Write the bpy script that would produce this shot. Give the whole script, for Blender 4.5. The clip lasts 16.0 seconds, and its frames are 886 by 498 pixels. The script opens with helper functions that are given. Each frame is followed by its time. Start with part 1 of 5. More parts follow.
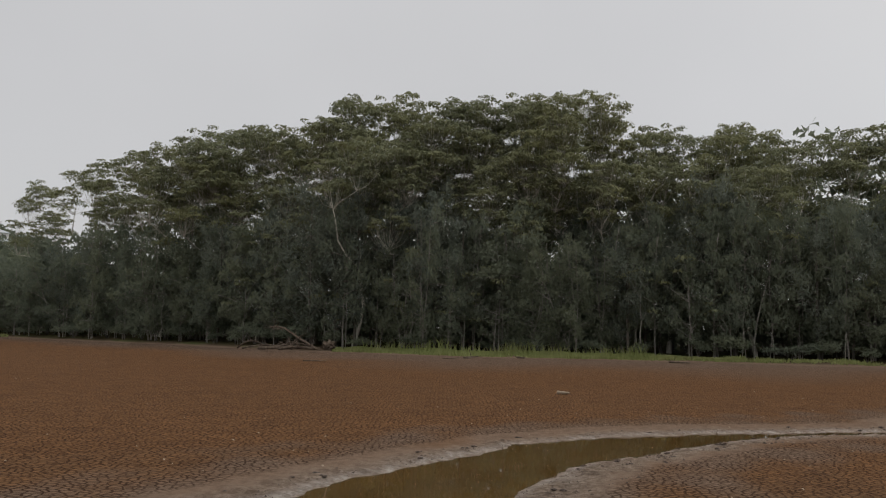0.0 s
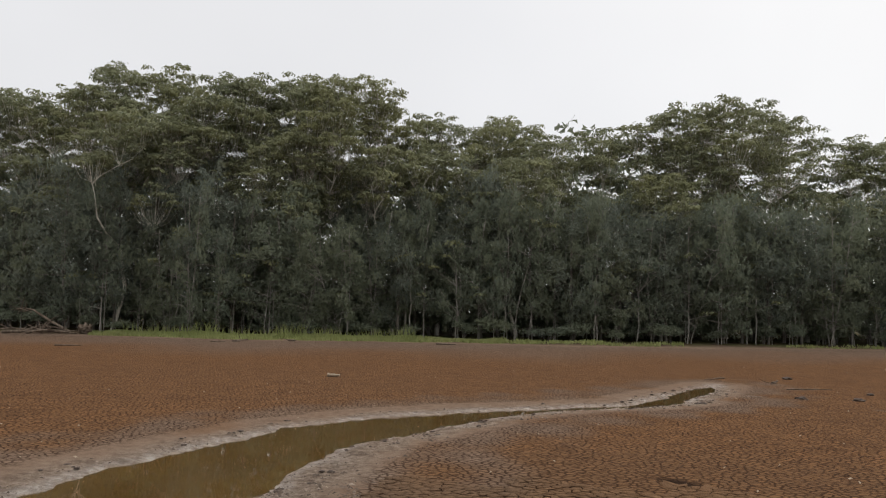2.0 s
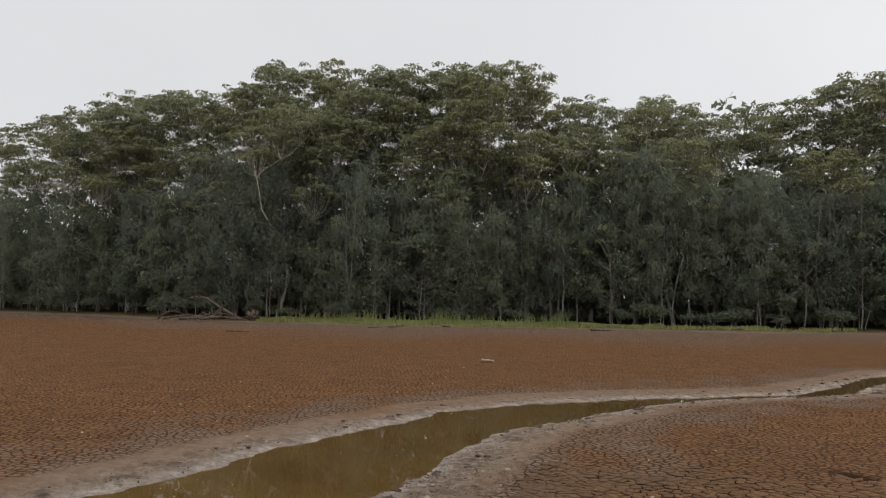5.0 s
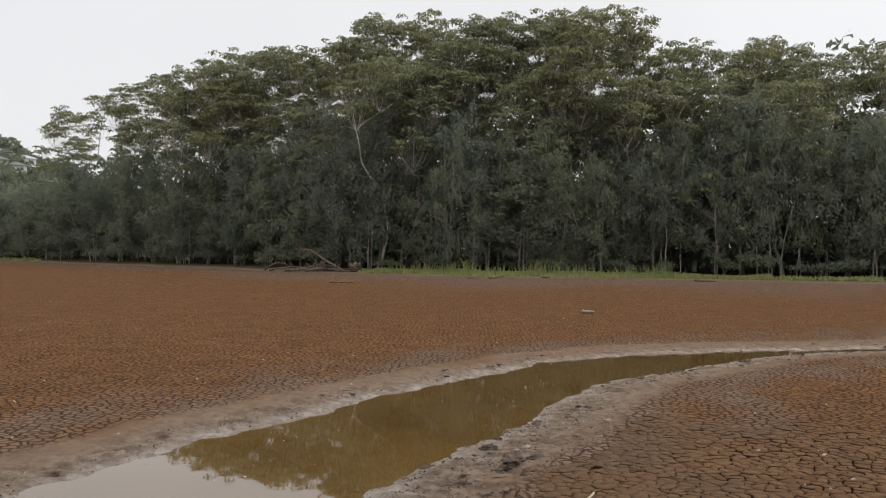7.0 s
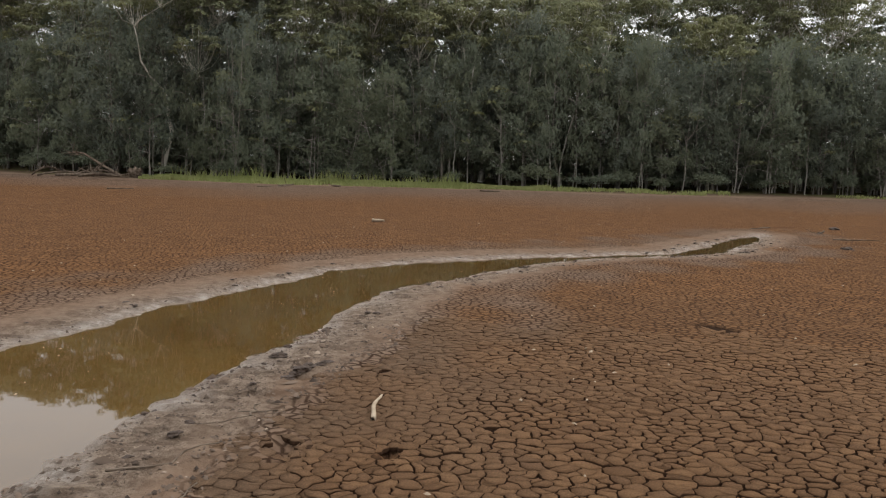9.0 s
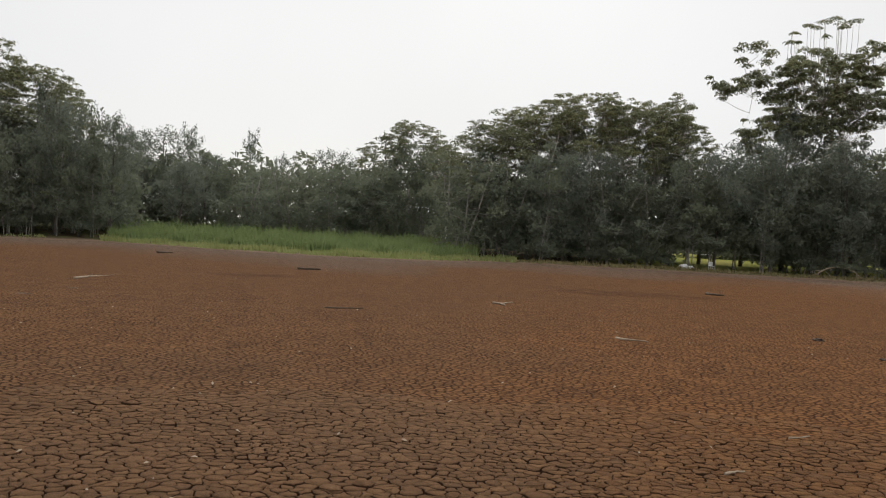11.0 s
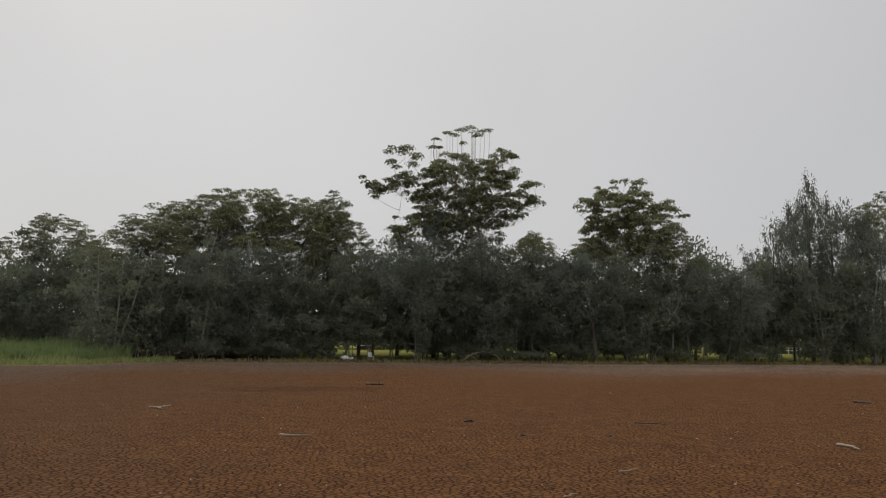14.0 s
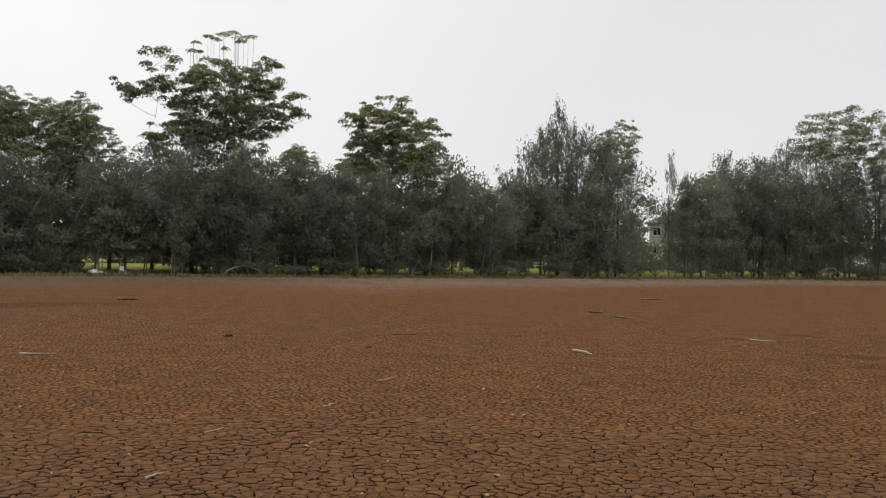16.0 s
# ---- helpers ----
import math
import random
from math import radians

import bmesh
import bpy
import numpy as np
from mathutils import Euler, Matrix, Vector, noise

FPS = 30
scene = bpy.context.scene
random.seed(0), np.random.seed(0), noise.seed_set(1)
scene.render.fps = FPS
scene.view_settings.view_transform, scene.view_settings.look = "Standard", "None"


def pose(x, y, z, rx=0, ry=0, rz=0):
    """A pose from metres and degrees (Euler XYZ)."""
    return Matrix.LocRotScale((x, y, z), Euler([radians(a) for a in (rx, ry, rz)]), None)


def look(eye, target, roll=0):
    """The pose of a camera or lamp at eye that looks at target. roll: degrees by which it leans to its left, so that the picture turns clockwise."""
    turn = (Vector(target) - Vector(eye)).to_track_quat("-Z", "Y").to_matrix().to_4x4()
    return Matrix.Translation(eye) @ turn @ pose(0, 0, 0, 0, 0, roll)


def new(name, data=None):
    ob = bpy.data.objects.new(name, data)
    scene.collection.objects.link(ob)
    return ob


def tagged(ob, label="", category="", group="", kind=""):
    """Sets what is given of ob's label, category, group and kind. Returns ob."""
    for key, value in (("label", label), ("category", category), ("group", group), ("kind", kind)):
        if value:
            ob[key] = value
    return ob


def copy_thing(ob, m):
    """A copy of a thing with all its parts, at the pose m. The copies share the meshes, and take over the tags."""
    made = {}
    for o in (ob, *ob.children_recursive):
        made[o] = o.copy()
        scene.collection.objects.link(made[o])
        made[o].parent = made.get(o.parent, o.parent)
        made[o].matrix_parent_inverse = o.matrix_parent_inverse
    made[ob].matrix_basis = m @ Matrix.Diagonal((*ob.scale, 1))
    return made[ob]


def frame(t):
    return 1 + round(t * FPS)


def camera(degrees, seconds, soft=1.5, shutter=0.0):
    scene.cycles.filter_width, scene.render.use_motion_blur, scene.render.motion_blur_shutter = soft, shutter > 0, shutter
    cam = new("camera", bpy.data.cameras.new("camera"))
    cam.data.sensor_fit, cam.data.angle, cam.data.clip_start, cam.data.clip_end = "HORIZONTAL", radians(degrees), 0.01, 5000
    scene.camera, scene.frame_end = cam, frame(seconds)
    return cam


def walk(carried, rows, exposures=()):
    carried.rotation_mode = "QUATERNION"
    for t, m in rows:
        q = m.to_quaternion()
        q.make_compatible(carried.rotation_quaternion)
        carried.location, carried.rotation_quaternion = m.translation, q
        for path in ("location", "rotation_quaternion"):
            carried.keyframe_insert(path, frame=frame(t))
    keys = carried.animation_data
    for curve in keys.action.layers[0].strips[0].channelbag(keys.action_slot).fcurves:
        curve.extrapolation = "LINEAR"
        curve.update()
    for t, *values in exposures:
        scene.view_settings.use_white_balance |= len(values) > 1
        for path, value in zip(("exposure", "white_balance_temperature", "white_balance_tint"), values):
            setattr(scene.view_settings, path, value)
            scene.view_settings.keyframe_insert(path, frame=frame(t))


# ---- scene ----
# A dried-out lagoon ringed by eucalypt and swamp-oak forest, seen by someone turning on the spot.
from collections import defaultdict
from mathutils import geometry

EYE = 1.6
# seconds, yaw (to the left), pitch (up), lean
TURN = [
    (0, 0.00, 5.14, 1.15),
    (0.5, -4.38, 5.92, 1.03),
    (1, -8.94, 5.68, 1.09),
    (1.5, -12.65, 4.73, 1.19),
    (2, -14.70, 4.33, 1.25),
    (2.5, -14.86, 4.12, 1.16),
    (3, -14.59, 3.98, 1.04),
    (3.5, -13.74, 3.79, 1.02),
    (4, -12.50, 3.58, 0.92),
    (4.5, -9.73, 3.40, 0.91),
    (5, -4.87, 3.24, 0.92),
    (5.2, -3.38, 3.26, 0.82),
    (7.3, 1.55, -1.91, 0.58),
    (7.5, 1.53, -3.54, 0.50),
    (8, 1.98, -5.95, 0.53),
    (8.2, 2.33, -6.56, 0.67),
    (10.3, -57.15, -1.35, 2.71),
    (10.5, -62.10, -1.26, 2.81),
    (11, -74.24, -0.81, 3.03),
    (11.5, -82.09, -0.23, 2.92),
    (12, -87.58, 2.14, 2.30),
    (12.5, -91.86, 5.64, 1.98),
    (13, -93.45, 7.04, 1.42),
    (13.5, -93.47, 7.05, 1.04),
    (14, -95.76, 6.04, 0.66),
    (14.5, -98.15, 4.58, 0.30),
    (15, -101.45, 3.32, 0.09),
    (15.5, -107.23, 1.80, 0.38),
    (16, -111.10, 0.71, 0.95),
]
cam = camera(53.3, 16.0, soft=1.15)


def aim(yaw, pitch, lean):
    return pose(0, 0, EYE, 90, 0, yaw) @ pose(0, 0, 0, pitch) @ pose(0, 0, 0, 0, 0, lean)


EXPOSURE = [(0, -0.2), (0.6, -0.04), (1.5, 0.3), (3.5, 0.15), (5.2, 0.15), (7.3, 0.45), (8.2, 0.7), (10.3, -0.04), (11.0, 0.12), (11.6, 0.08), (12.5, -0.42), (13.5, -0.46), (14.5, -0.22), (15.3, 0.10), (16, 0.16)]
walk(cam, [(t, aim(yaw, pitch, lean)) for t, yaw, pitch, lean in TURN], EXPOSURE)

# ---- sky and sun: a bright overcast, thinnest where the sun stands ----
SUN_AZ, SUN_EL = -72.0, 42.0
sun_dir = Vector((-math.sin(radians(SUN_AZ)) * math.cos(radians(SUN_EL)), math.cos(radians(SUN_AZ)) * math.cos(radians(SUN_EL)), math.sin(radians(SUN_EL))))

world = bpy.data.worlds.new("overcast_sky")
world.use_nodes = True
scene.world = world
wt = world.node_tree
wt.nodes.clear()
w_out = wt.nodes.new("ShaderNodeOutputWorld")
w_mix = wt.nodes.new("ShaderNodeMixShader")
w_sky = wt.nodes.new("ShaderNodeTexSky")
w_sky.sky_type, w_sky.sun_disc = "NISHITA", False
w_sky.sun_elevation, w_sky.sun_rotation = radians(SUN_EL), radians(-SUN_AZ)
w_bg = wt.nodes.new("ShaderNodeBackground")
w_bg.inputs[1].default_value = 0.1
w_cloud = wt.nodes.new("ShaderNodeBackground")
w_cloud.inputs[1].default_value = 1.0
w_co = wt.nodes.new("ShaderNodeTexCoord")
w_dot = wt.nodes.new("ShaderNodeVectorMath")
w_dot.operation = "DOT_PRODUCT"
w_dot.inputs[1].default_value = sun_dir
w_ramp = wt.nodes.new("ShaderNodeValToRGB")
w_ramp.color_ramp.elements[0].position, w_ramp.color_ramp.elements[0].color = 0.0, (0.688, 0.681, 0.686, 1)
w_ramp.color_ramp.elements[1].position, w_ramp.color_ramp.elements[1].color = 1.0, (0.92, 0.90, 0.87, 1)
e = w_ramp.color_ramp.elements.new(0.62)
e.color = (0.728, 0.719, 0.720, 1)
w_noise = wt.nodes.new("ShaderNodeTexNoise")
w_noise.inputs["Scale"].default_value, w_noise.inputs["Detail"].default_value = 2.2, 4.0
w_nmap = wt.nodes.new("ShaderNodeMapRange")
w_nmap.inputs["From Min"].default_value, w_nmap.inputs["From Max"].default_value = 0.3, 0.7
w_nmap.inputs["To Min"].default_value, w_nmap.inputs["To Max"].default_value = 0.97, 1.05
w_mul = wt.nodes.new("ShaderNodeVectorMath")
w_mul.operation = "SCALE"
w_mix.inputs[0].default_value = 0.9
# overcast cloud grows brighter towards the zenith
w_sep = wt.nodes.new("ShaderNodeSeparateXYZ")
w_zen = wt.nodes.new("ShaderNodeMapRange")
w_zen.interpolation_type = "SMOOTHSTEP"
w_zen.inputs["From Min"].default_value, w_zen.inputs["From Max"].default_value = 0.30, 1.0
w_zen.inputs["To Min"].default_value, w_zen.inputs["To Max"].default_value = 1.0, 1.6
w_both = wt.nodes.new("ShaderNodeMath")
w_both.operation = "MULTIPLY"
for a, b in ((w_co.outputs["Generated"], w_dot.inputs[0]), (w_dot.outputs["Value"], w_ramp.inputs[0]), (w_co.outputs["Generated"], w_noise.inputs[0]),
             (w_noise.outputs[0], w_nmap.inputs[0]), (w_ramp.outputs[0], w_mul.inputs[0]), (w_co.outputs["Generated"], w_sep.inputs[0]), (w_sep.outputs[2], w_zen.inputs[0]),
             (w_nmap.outputs[0], w_both.inputs[0]), (w_zen.outputs[0], w_both.inputs[1]), (w_both.outputs[0], w_mul.inputs["Scale"]),
             (w_mul.outputs[0], w_cloud.inputs[0]), (w_sky.outputs[0], w_bg.inputs[0]), (w_bg.outputs[0], w_mix.inputs[1]),
             (w_cloud.outputs[0], w_mix.inputs[2]), (w_mix.outputs[0], w_out.inputs[0])):
    wt.links.new(a, b)

sun_lamp = new("sun", bpy.data.lights.new("sun", "SUN"))
sun_lamp.data.energy, sun_lamp.data.angle, sun_lamp.data.color = 0.6, radians(20), (1.0, 0.96, 0.9)
sun_lamp.matrix_world = look(sun_dir * 100, (0, 0, 0))


# ---- materials ----
class Nodes:
    """A short way to write a material's nodes."""

    def __init__(self, name):
        self.mat = bpy.data.materials.new(name)
        self.mat.use_nodes = True
        self.t = self.mat.node_tree
        self.t.nodes.clear()

    def node(self, kind, operation="", attribute_name="", feature="", blend_type=""):
        n = self.t.nodes.new(kind)
        if operation:
            n.operation = operation
        if attribute_name:
            n.attribute_name = attribute_name
        if feature:
            n.feature, n.voronoi_dimensions = feature, "2D"
        if blend_type:
            n.data_type, n.blend_type = "RGBA", blend_type
        return n

    def put(self, socket, value):
        if isinstance(value, bpy.types.NodeSocket):
            self.t.links.new(value, socket)
        elif isinstance(value, tuple) and len(value) == 3 and socket.type == "RGBA":
            socket.default_value = (*value, 1)
        else:
            socket.default_value = value

    def noise(self, scale, detail=4.0, rough=0.55, vec=None):
        n = self.node("ShaderNodeTexNoise")
        n.inputs["Scale"].default_value, n.inputs["Detail"].default_value, n.inputs["Roughness"].default_value = scale, detail, rough
        self.put(n.inputs["Vector"], vec or self.where())
        return n.outputs[0]

    def where(self):
        return self.node("ShaderNodeNewGeometry").outputs["Position"]

    def local(self):
        return self.node("ShaderNodeTexCoord").outputs["Object"]

    def span(self, value, a, b, c=0.0, d=1.0):
        n = self.node("ShaderNodeMapRange")
        for k, v in zip(("Value", "From Min", "From Max", "To Min", "To Max"), (value, a, b, c, d)):
            self.put(n.inputs[k], v)
        return n.outputs[0]

    def mix(self, fac, a, b, kind="MIX"):
        n = self.node("ShaderNodeMix", blend_type=kind)
        self.put(n.inputs[0], fac), self.put(n.inputs[6], a), self.put(n.inputs[7], b)
        return n.outputs[2]

    def math(self, op, a, b=0.0):
        n = self.node("ShaderNodeMath", operation=op)
        self.put(n.inputs[0], a), self.put(n.inputs[1], b)
        return n.outputs[0]

    def attr(self, name):
        return self.node("ShaderNodeAttribute", attribute_name=name).outputs["Fac"]

    def bump(self, height, strength, distance):
        n = self.node("ShaderNodeBump")
        n.inputs["Strength"].default_value, n.inputs["Distance"].default_value = strength, distance
        self.put(n.inputs["Height"], height)
        return n.outputs[0]

    def done(self, color, rough=0.8, normal=None, spec=0.3, translucent=0.0, metal=0.0):
        p = self.node("ShaderNodeBsdfPrincipled")
        self.put(p.inputs["Base Color"], color), self.put(p.inputs["Roughness"], rough)
        self.put(p.inputs["Specular IOR Level"], spec), self.put(p.inputs["Metallic"], metal)
        if normal:
            self.put(p.inputs["Normal"], normal)
        last = p.outputs[0]
        if translucent:
            tr = self.node("ShaderNodeBsdfTranslucent")
            self.put(tr.inputs[0], color)
            m = self.node("ShaderNodeMixShader")
            m.inputs[0].default_value = translucent
            self.put(m.inputs[1], last), self.put(m.inputs[2], tr.outputs[0])
            last = m.outputs[0]
        self.put(self.node("ShaderNodeOutputMaterial").inputs[0], last)
        return self.mat


def mud_color(n):
    """Red-brown dried silt with patches, shared by the sheet and the plates."""
    big = n.math("ADD", n.math("MULTIPLY", n.noise(0.07, 3.0), 0.5), n.attr("dull"))
    mid = n.noise(0.55, 4.0)
    fine = n.noise(14.0, 5.0, 0.65)
    red = n.mix(n.span(mid, 0.35, 0.65), (0.211, 0.094, 0.037), (0.162, 0.077, 0.034))
    dull = n.mix(n.span(mid, 0.35, 0.65), (0.200, 0.112, 0.058), (0.152, 0.086, 0.046))
    c = n.mix(n.span(big, 0.15, 0.80), red, dull)
    return n.mix(n.span(fine, 0.3, 0.7, 0.0, 0.45), c, (0.088, 0.046, 0.024)), fine


def ground_material():
    n = Nodes("dried_mud")
    c, fine = mud_color(n)
    pos = n.where()
    warp = n.node("ShaderNodeVectorMath", operation="ADD")
    n.put(warp.inputs[0], pos)
    wn = n.node("ShaderNodeTexNoise")
    wn.inputs["Scale"].default_value = 6.0
    n.put(wn.inputs["Vector"], pos)
    ws = n.node("ShaderNodeVectorMath", operation="SCALE")
    n.put(ws.inputs[0], wn.outputs[1]), n.put(ws.inputs["Scale"], 0.06)
    n.put(warp.inputs[1], ws.outputs[0])
    v = n.node("ShaderNodeTexVoronoi", feature="DISTANCE_TO_EDGE")
    v.inputs["Scale"].default_value = 10.5
    n.put(v.inputs["Vector"], warp.outputs[0])
    cell = n.node("ShaderNodeTexVoronoi", feature="F1")
    cell.inputs["Scale"].default_value = 10.5
    n.put(cell.inputs["Vector"], warp.outputs[0])
    dry = n.span(n.attr("cracked"), 0.25, 0.75)
    crack = n.math("MULTIPLY", n.span(v.outputs[0], 0.06, 0.19, 1.0, 0.0), n.math("MULTIPLY", dry, n.span(n.noise(1.7, 6.0, 0.75), 0.36, 0.56, 0.6, 1.0)))
    sep = n.node("ShaderNodeSeparateColor")
    n.put(sep.inputs[0], cell.outputs["Color"])
    c = n.mix(n.math("MULTIPLY", n.span(sep.outputs[0], 0, 1, 0.1, 0.65), dry), c, n.mix(n.attr("dull"), (0.285, 0.136, 0.054), (0.184, 0.102, 0.052)))
    pits = n.math("MULTIPLY", n.span(n.noise(5.5, 6.0, 0.8), 0.52, 0.66, 0.0, 0.85), dry)
    c = n.mix(n.math("MULTIPLY", n.span(n.noise(1.3, 6.0, 0.7), 0.50, 0.68, 0.0, 0.26), dry), c, (0.075, 0.042, 0.025))
    c = n.mix(pits, c, (0.050, 0.029, 0.018))
    # grey, still damp silt round the water and along the shore
    mud = n.mix(n.span(n.noise(6.0, 7.0, 0.7), 0.38, 0.62), (0.215, 0.152, 0.110), (0.150, 0.105, 0.076))
    c = n.mix(n.span(n.attr("silt"), 0.05, 0.95), c, mud)
    crust = n.mix(n.span(n.noise(9.0, 8.0, 0.75), 0.38, 0.60), (0.345, 0.272, 0.210), (0.168, 0.122, 0.091))
    crust = n.mix(n.span(n.noise(2.6, 6.0, 0.7), 0.52, 0.62, 0.0, 0.6), crust, (0.078, 0.053, 0.036))
    crust = n.mix(n.span(n.noise(45.0, 4.0, 0.7), 0.55, 0.7, 0.0, 0.8), crust, (0.056, 0.040, 0.030))
    c = n.mix(n.attr("margin"), c, crust)
    # pale salt rim at the waterline
    rim = n.mix(n.span(n.noise(8.0, 8.0, 0.75), 0.42, 0.58), (0.450, 0.392, 0.338), (0.225, 0.178, 0.142))
    rim = n.mix(n.span(n.noise(38.0, 5.0, 0.7), 0.55, 0.68, 0.0, 0.7), rim, (0.085, 0.062, 0.047))
    c = n.mix(n.attr("rim"), c, rim)
    # grass and leaf litter on the banks
    turf = n.mix(n.span(n.noise(1.3, 5.0), 0.35, 0.65), (0.055, 0.075, 0.022), (0.095, 0.085, 0.038))
    lawn = n.mix(n.span(n.noise(0.25, 5.0), 0.35, 0.65), (0.200, 0.220, 0.050), (0.260, 0.235, 0.070))
    litter = n.mix(n.span(n.noise(2.0, 5.0), 0.35, 0.65), (0.05, 0.035, 0.022), (0.09, 0.065, 0.04))
    land = n.mix(n.attr("lawn"), n.mix(n.span(n.noise(0.4, 4.0), 0.45, 0.6), litter, turf), lawn)
    c = n.mix(n.math("MULTIPLY", n.attr("strand"), 0.8), c, n.mix(n.span(n.noise(0.9, 6.0, 0.7), 0.35, 0.65), (0.352, 0.260, 0.196), (0.264, 0.188, 0.138)))
    c = n.mix(n.math("MULTIPLY", n.attr("damp"), 0.45), c, (0.068, 0.036, 0.021))
    c = n.mix(n.attr("land"), c, land)
    c = n.mix(n.math("MULTIPLY", crack, 0.9), c, (0.034, 0.017, 0.010))
    # floor below loose plates: dark brown that paints in the cracks' shade
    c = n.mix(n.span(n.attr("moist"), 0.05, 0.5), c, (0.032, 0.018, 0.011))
    lumps = n.math("ADD", n.noise(22.0, 6.0, 0.7), n.math("MULTIPLY", n.noise(70.0, 4.0, 0.7), 0.5))
    h = n.math("ADD", n.math("MULTIPLY", crack, -1.0), n.math("MULTIPLY", lumps, 0.9))
    rough = n.span(n.attr("rim"), 0, 1, 0.9, 0.45)
    coarse = n.math("MULTIPLY", n.math("ADD", n.noise(7.0, 6.0, 0.7), n.math("MULTIPLY", n.noise(26.0, 6.0, 0.75), 0.7)), n.attr("margin"))
    first = n.node("ShaderNodeBump")
    first.inputs["Strength"].default_value, first.inputs["Distance"].default_value = 0.9, 0.05
    n.put(first.inputs["Height"], coarse)
    second = n.node("ShaderNodeBump")
    second.inputs["Strength"].default_value, second.inputs["Distance"].default_value = 0.8, 0.02
    n.put(second.inputs["Height"], h), n.put(second.inputs["Normal"], first.outputs[0])
    return n.done(c, rough, second.outputs[0], n.span(n.attr("rim"), 0, 1, 0.02, 0.25))


def plate_material():
    n = Nodes("curled_mud_plate")
    c, fine = mud_color(n)
    r = n.node("ShaderNodeNewGeometry").outputs["Random Per Island"]
    o = n.node("ShaderNodeObjectInfo").outputs["Random"]
    pick = n.math("FRACT", n.math("ADD", r, o))
    c = n.mix(n.span(pick, 0, 1, 0.0, 0.7), c, n.mix(n.attr("dull"), (0.268, 0.138, 0.058), (0.240, 0.142, 0.078)))
    grey = n.mix(pick, (0.172, 0.115, 0.075), (0.120, 0.081, 0.054))
    c = n.mix(n.attr("silt"), c, grey)
    c = n.mix(n.span(n.math("FRACT", n.math("MULTIPLY", pick, 7.3)), 0.6, 1, 0.0, 0.5), c, (0.132, 0.078, 0.046))
    speck = n.noise(120.0, 4.0, 0.75)
    c = n.mix(n.span(speck, 0.5, 0.70, 0.0, 0.75), c, (0.056, 0.034, 0.021))
    c = n.mix(n.span(speck, 0.46, 0.30, 0.0, 0.5), c, (0.336, 0.200, 0.112))
    # flanks darken downwards: shade inside the cracks is put into their colour
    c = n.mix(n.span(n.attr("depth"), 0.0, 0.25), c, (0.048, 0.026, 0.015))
    h = n.math("ADD", n.noise(48.0, 7.0, 0.78), n.math("MULTIPLY", speck, 0.6))
    return n.done(c, 0.95, n.bump(h, 1.0, 0.012), 0.05)


def water_material():
    n = Nodes("muddy_water")
    c = n.mix(n.span(n.noise(0.8, 3.0), 0.35, 0.65), (0.128, 0.073, 0.022), (0.102, 0.058, 0.018))
    p = n.node("ShaderNodeBsdfPrincipled")
    n.put(p.inputs["Base Color"], c)
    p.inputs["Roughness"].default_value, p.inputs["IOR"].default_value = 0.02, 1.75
    n.put(p.inputs["Normal"], n.bump(n.noise(5.0, 2.0), 0.03, 0.01))
    n.put(n.node("ShaderNodeOutputMaterial").inputs[0], p.outputs[0])
    return n.mat


def leaf_material(name, a, b, tip, translucent=0.22):
    n = Nodes(name)
    r = n.node("ShaderNodeNewGeometry").outputs["Random Per Island"]
    o = n.node("ShaderNodeObjectInfo").outputs["Random"]
    c = n.mix(r, a, b)
    c = n.mix(n.span(n.noise(0.35, 3.0, vec=n.local()), 0.45, 0.7, 0, 0.7), c, tip)
    c = n.mix(n.span(o, 0, 1, 0.0, 0.45), c, n.mix(o, a, tip))
    return n.done(c, 0.6, None, 0.2, translucent)


def bark_material(name, a, b, dark):
    n = Nodes(name)
    long = n.node("ShaderNodeMapping")
    long.inputs["Scale"].default_value = (6, 6, 0.7)
    n.put(long.inputs[0], n.local())
    c = n.mix(n.span(n.noise(1.0, 5.0, vec=long.outputs[0]), 0.4, 0.62), a, b)
    c = n.mix(n.span(n.noise(0.5, 4.0, vec=n.local()), 0.52, 0.7), c, dark)
    return n.done(c, 0.85, n.bump(n.noise(9.0, 5.0, vec=n.local()), 0.5, 0.03), 0.06)


def plain_material(name, a, b, scale=3.0, rough=0.7, bump=0.3, spec=0.3):
    n = Nodes(name)
    f = n.noise(scale, 6.0, 0.65)
    return n.done(n.mix(n.span(f, 0.35, 0.65), a, b), rough, n.bump(f, bump, 0.02), spec)


MUD, PLATE, WATER = ground_material(), plate_material(), water_material()
# colour sums reflected and passed light; tree leaves are raised further to paint in haze
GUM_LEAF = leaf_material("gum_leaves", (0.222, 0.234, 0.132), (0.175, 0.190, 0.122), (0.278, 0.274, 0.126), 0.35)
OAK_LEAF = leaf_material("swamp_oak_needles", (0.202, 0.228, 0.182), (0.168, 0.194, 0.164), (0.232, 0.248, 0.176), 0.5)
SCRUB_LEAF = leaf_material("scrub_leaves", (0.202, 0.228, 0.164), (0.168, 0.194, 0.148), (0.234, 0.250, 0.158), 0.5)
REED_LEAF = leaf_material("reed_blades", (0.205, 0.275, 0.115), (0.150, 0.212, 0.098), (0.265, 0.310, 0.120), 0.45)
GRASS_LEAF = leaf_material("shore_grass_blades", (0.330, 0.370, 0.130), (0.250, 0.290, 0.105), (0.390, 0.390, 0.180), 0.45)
DRY_LEAF = leaf_material("dry_grass_blades", (0.34, 0.28, 0.14), (0.21, 0.17, 0.09), (0.20, 0.20, 0.07), 0.3)
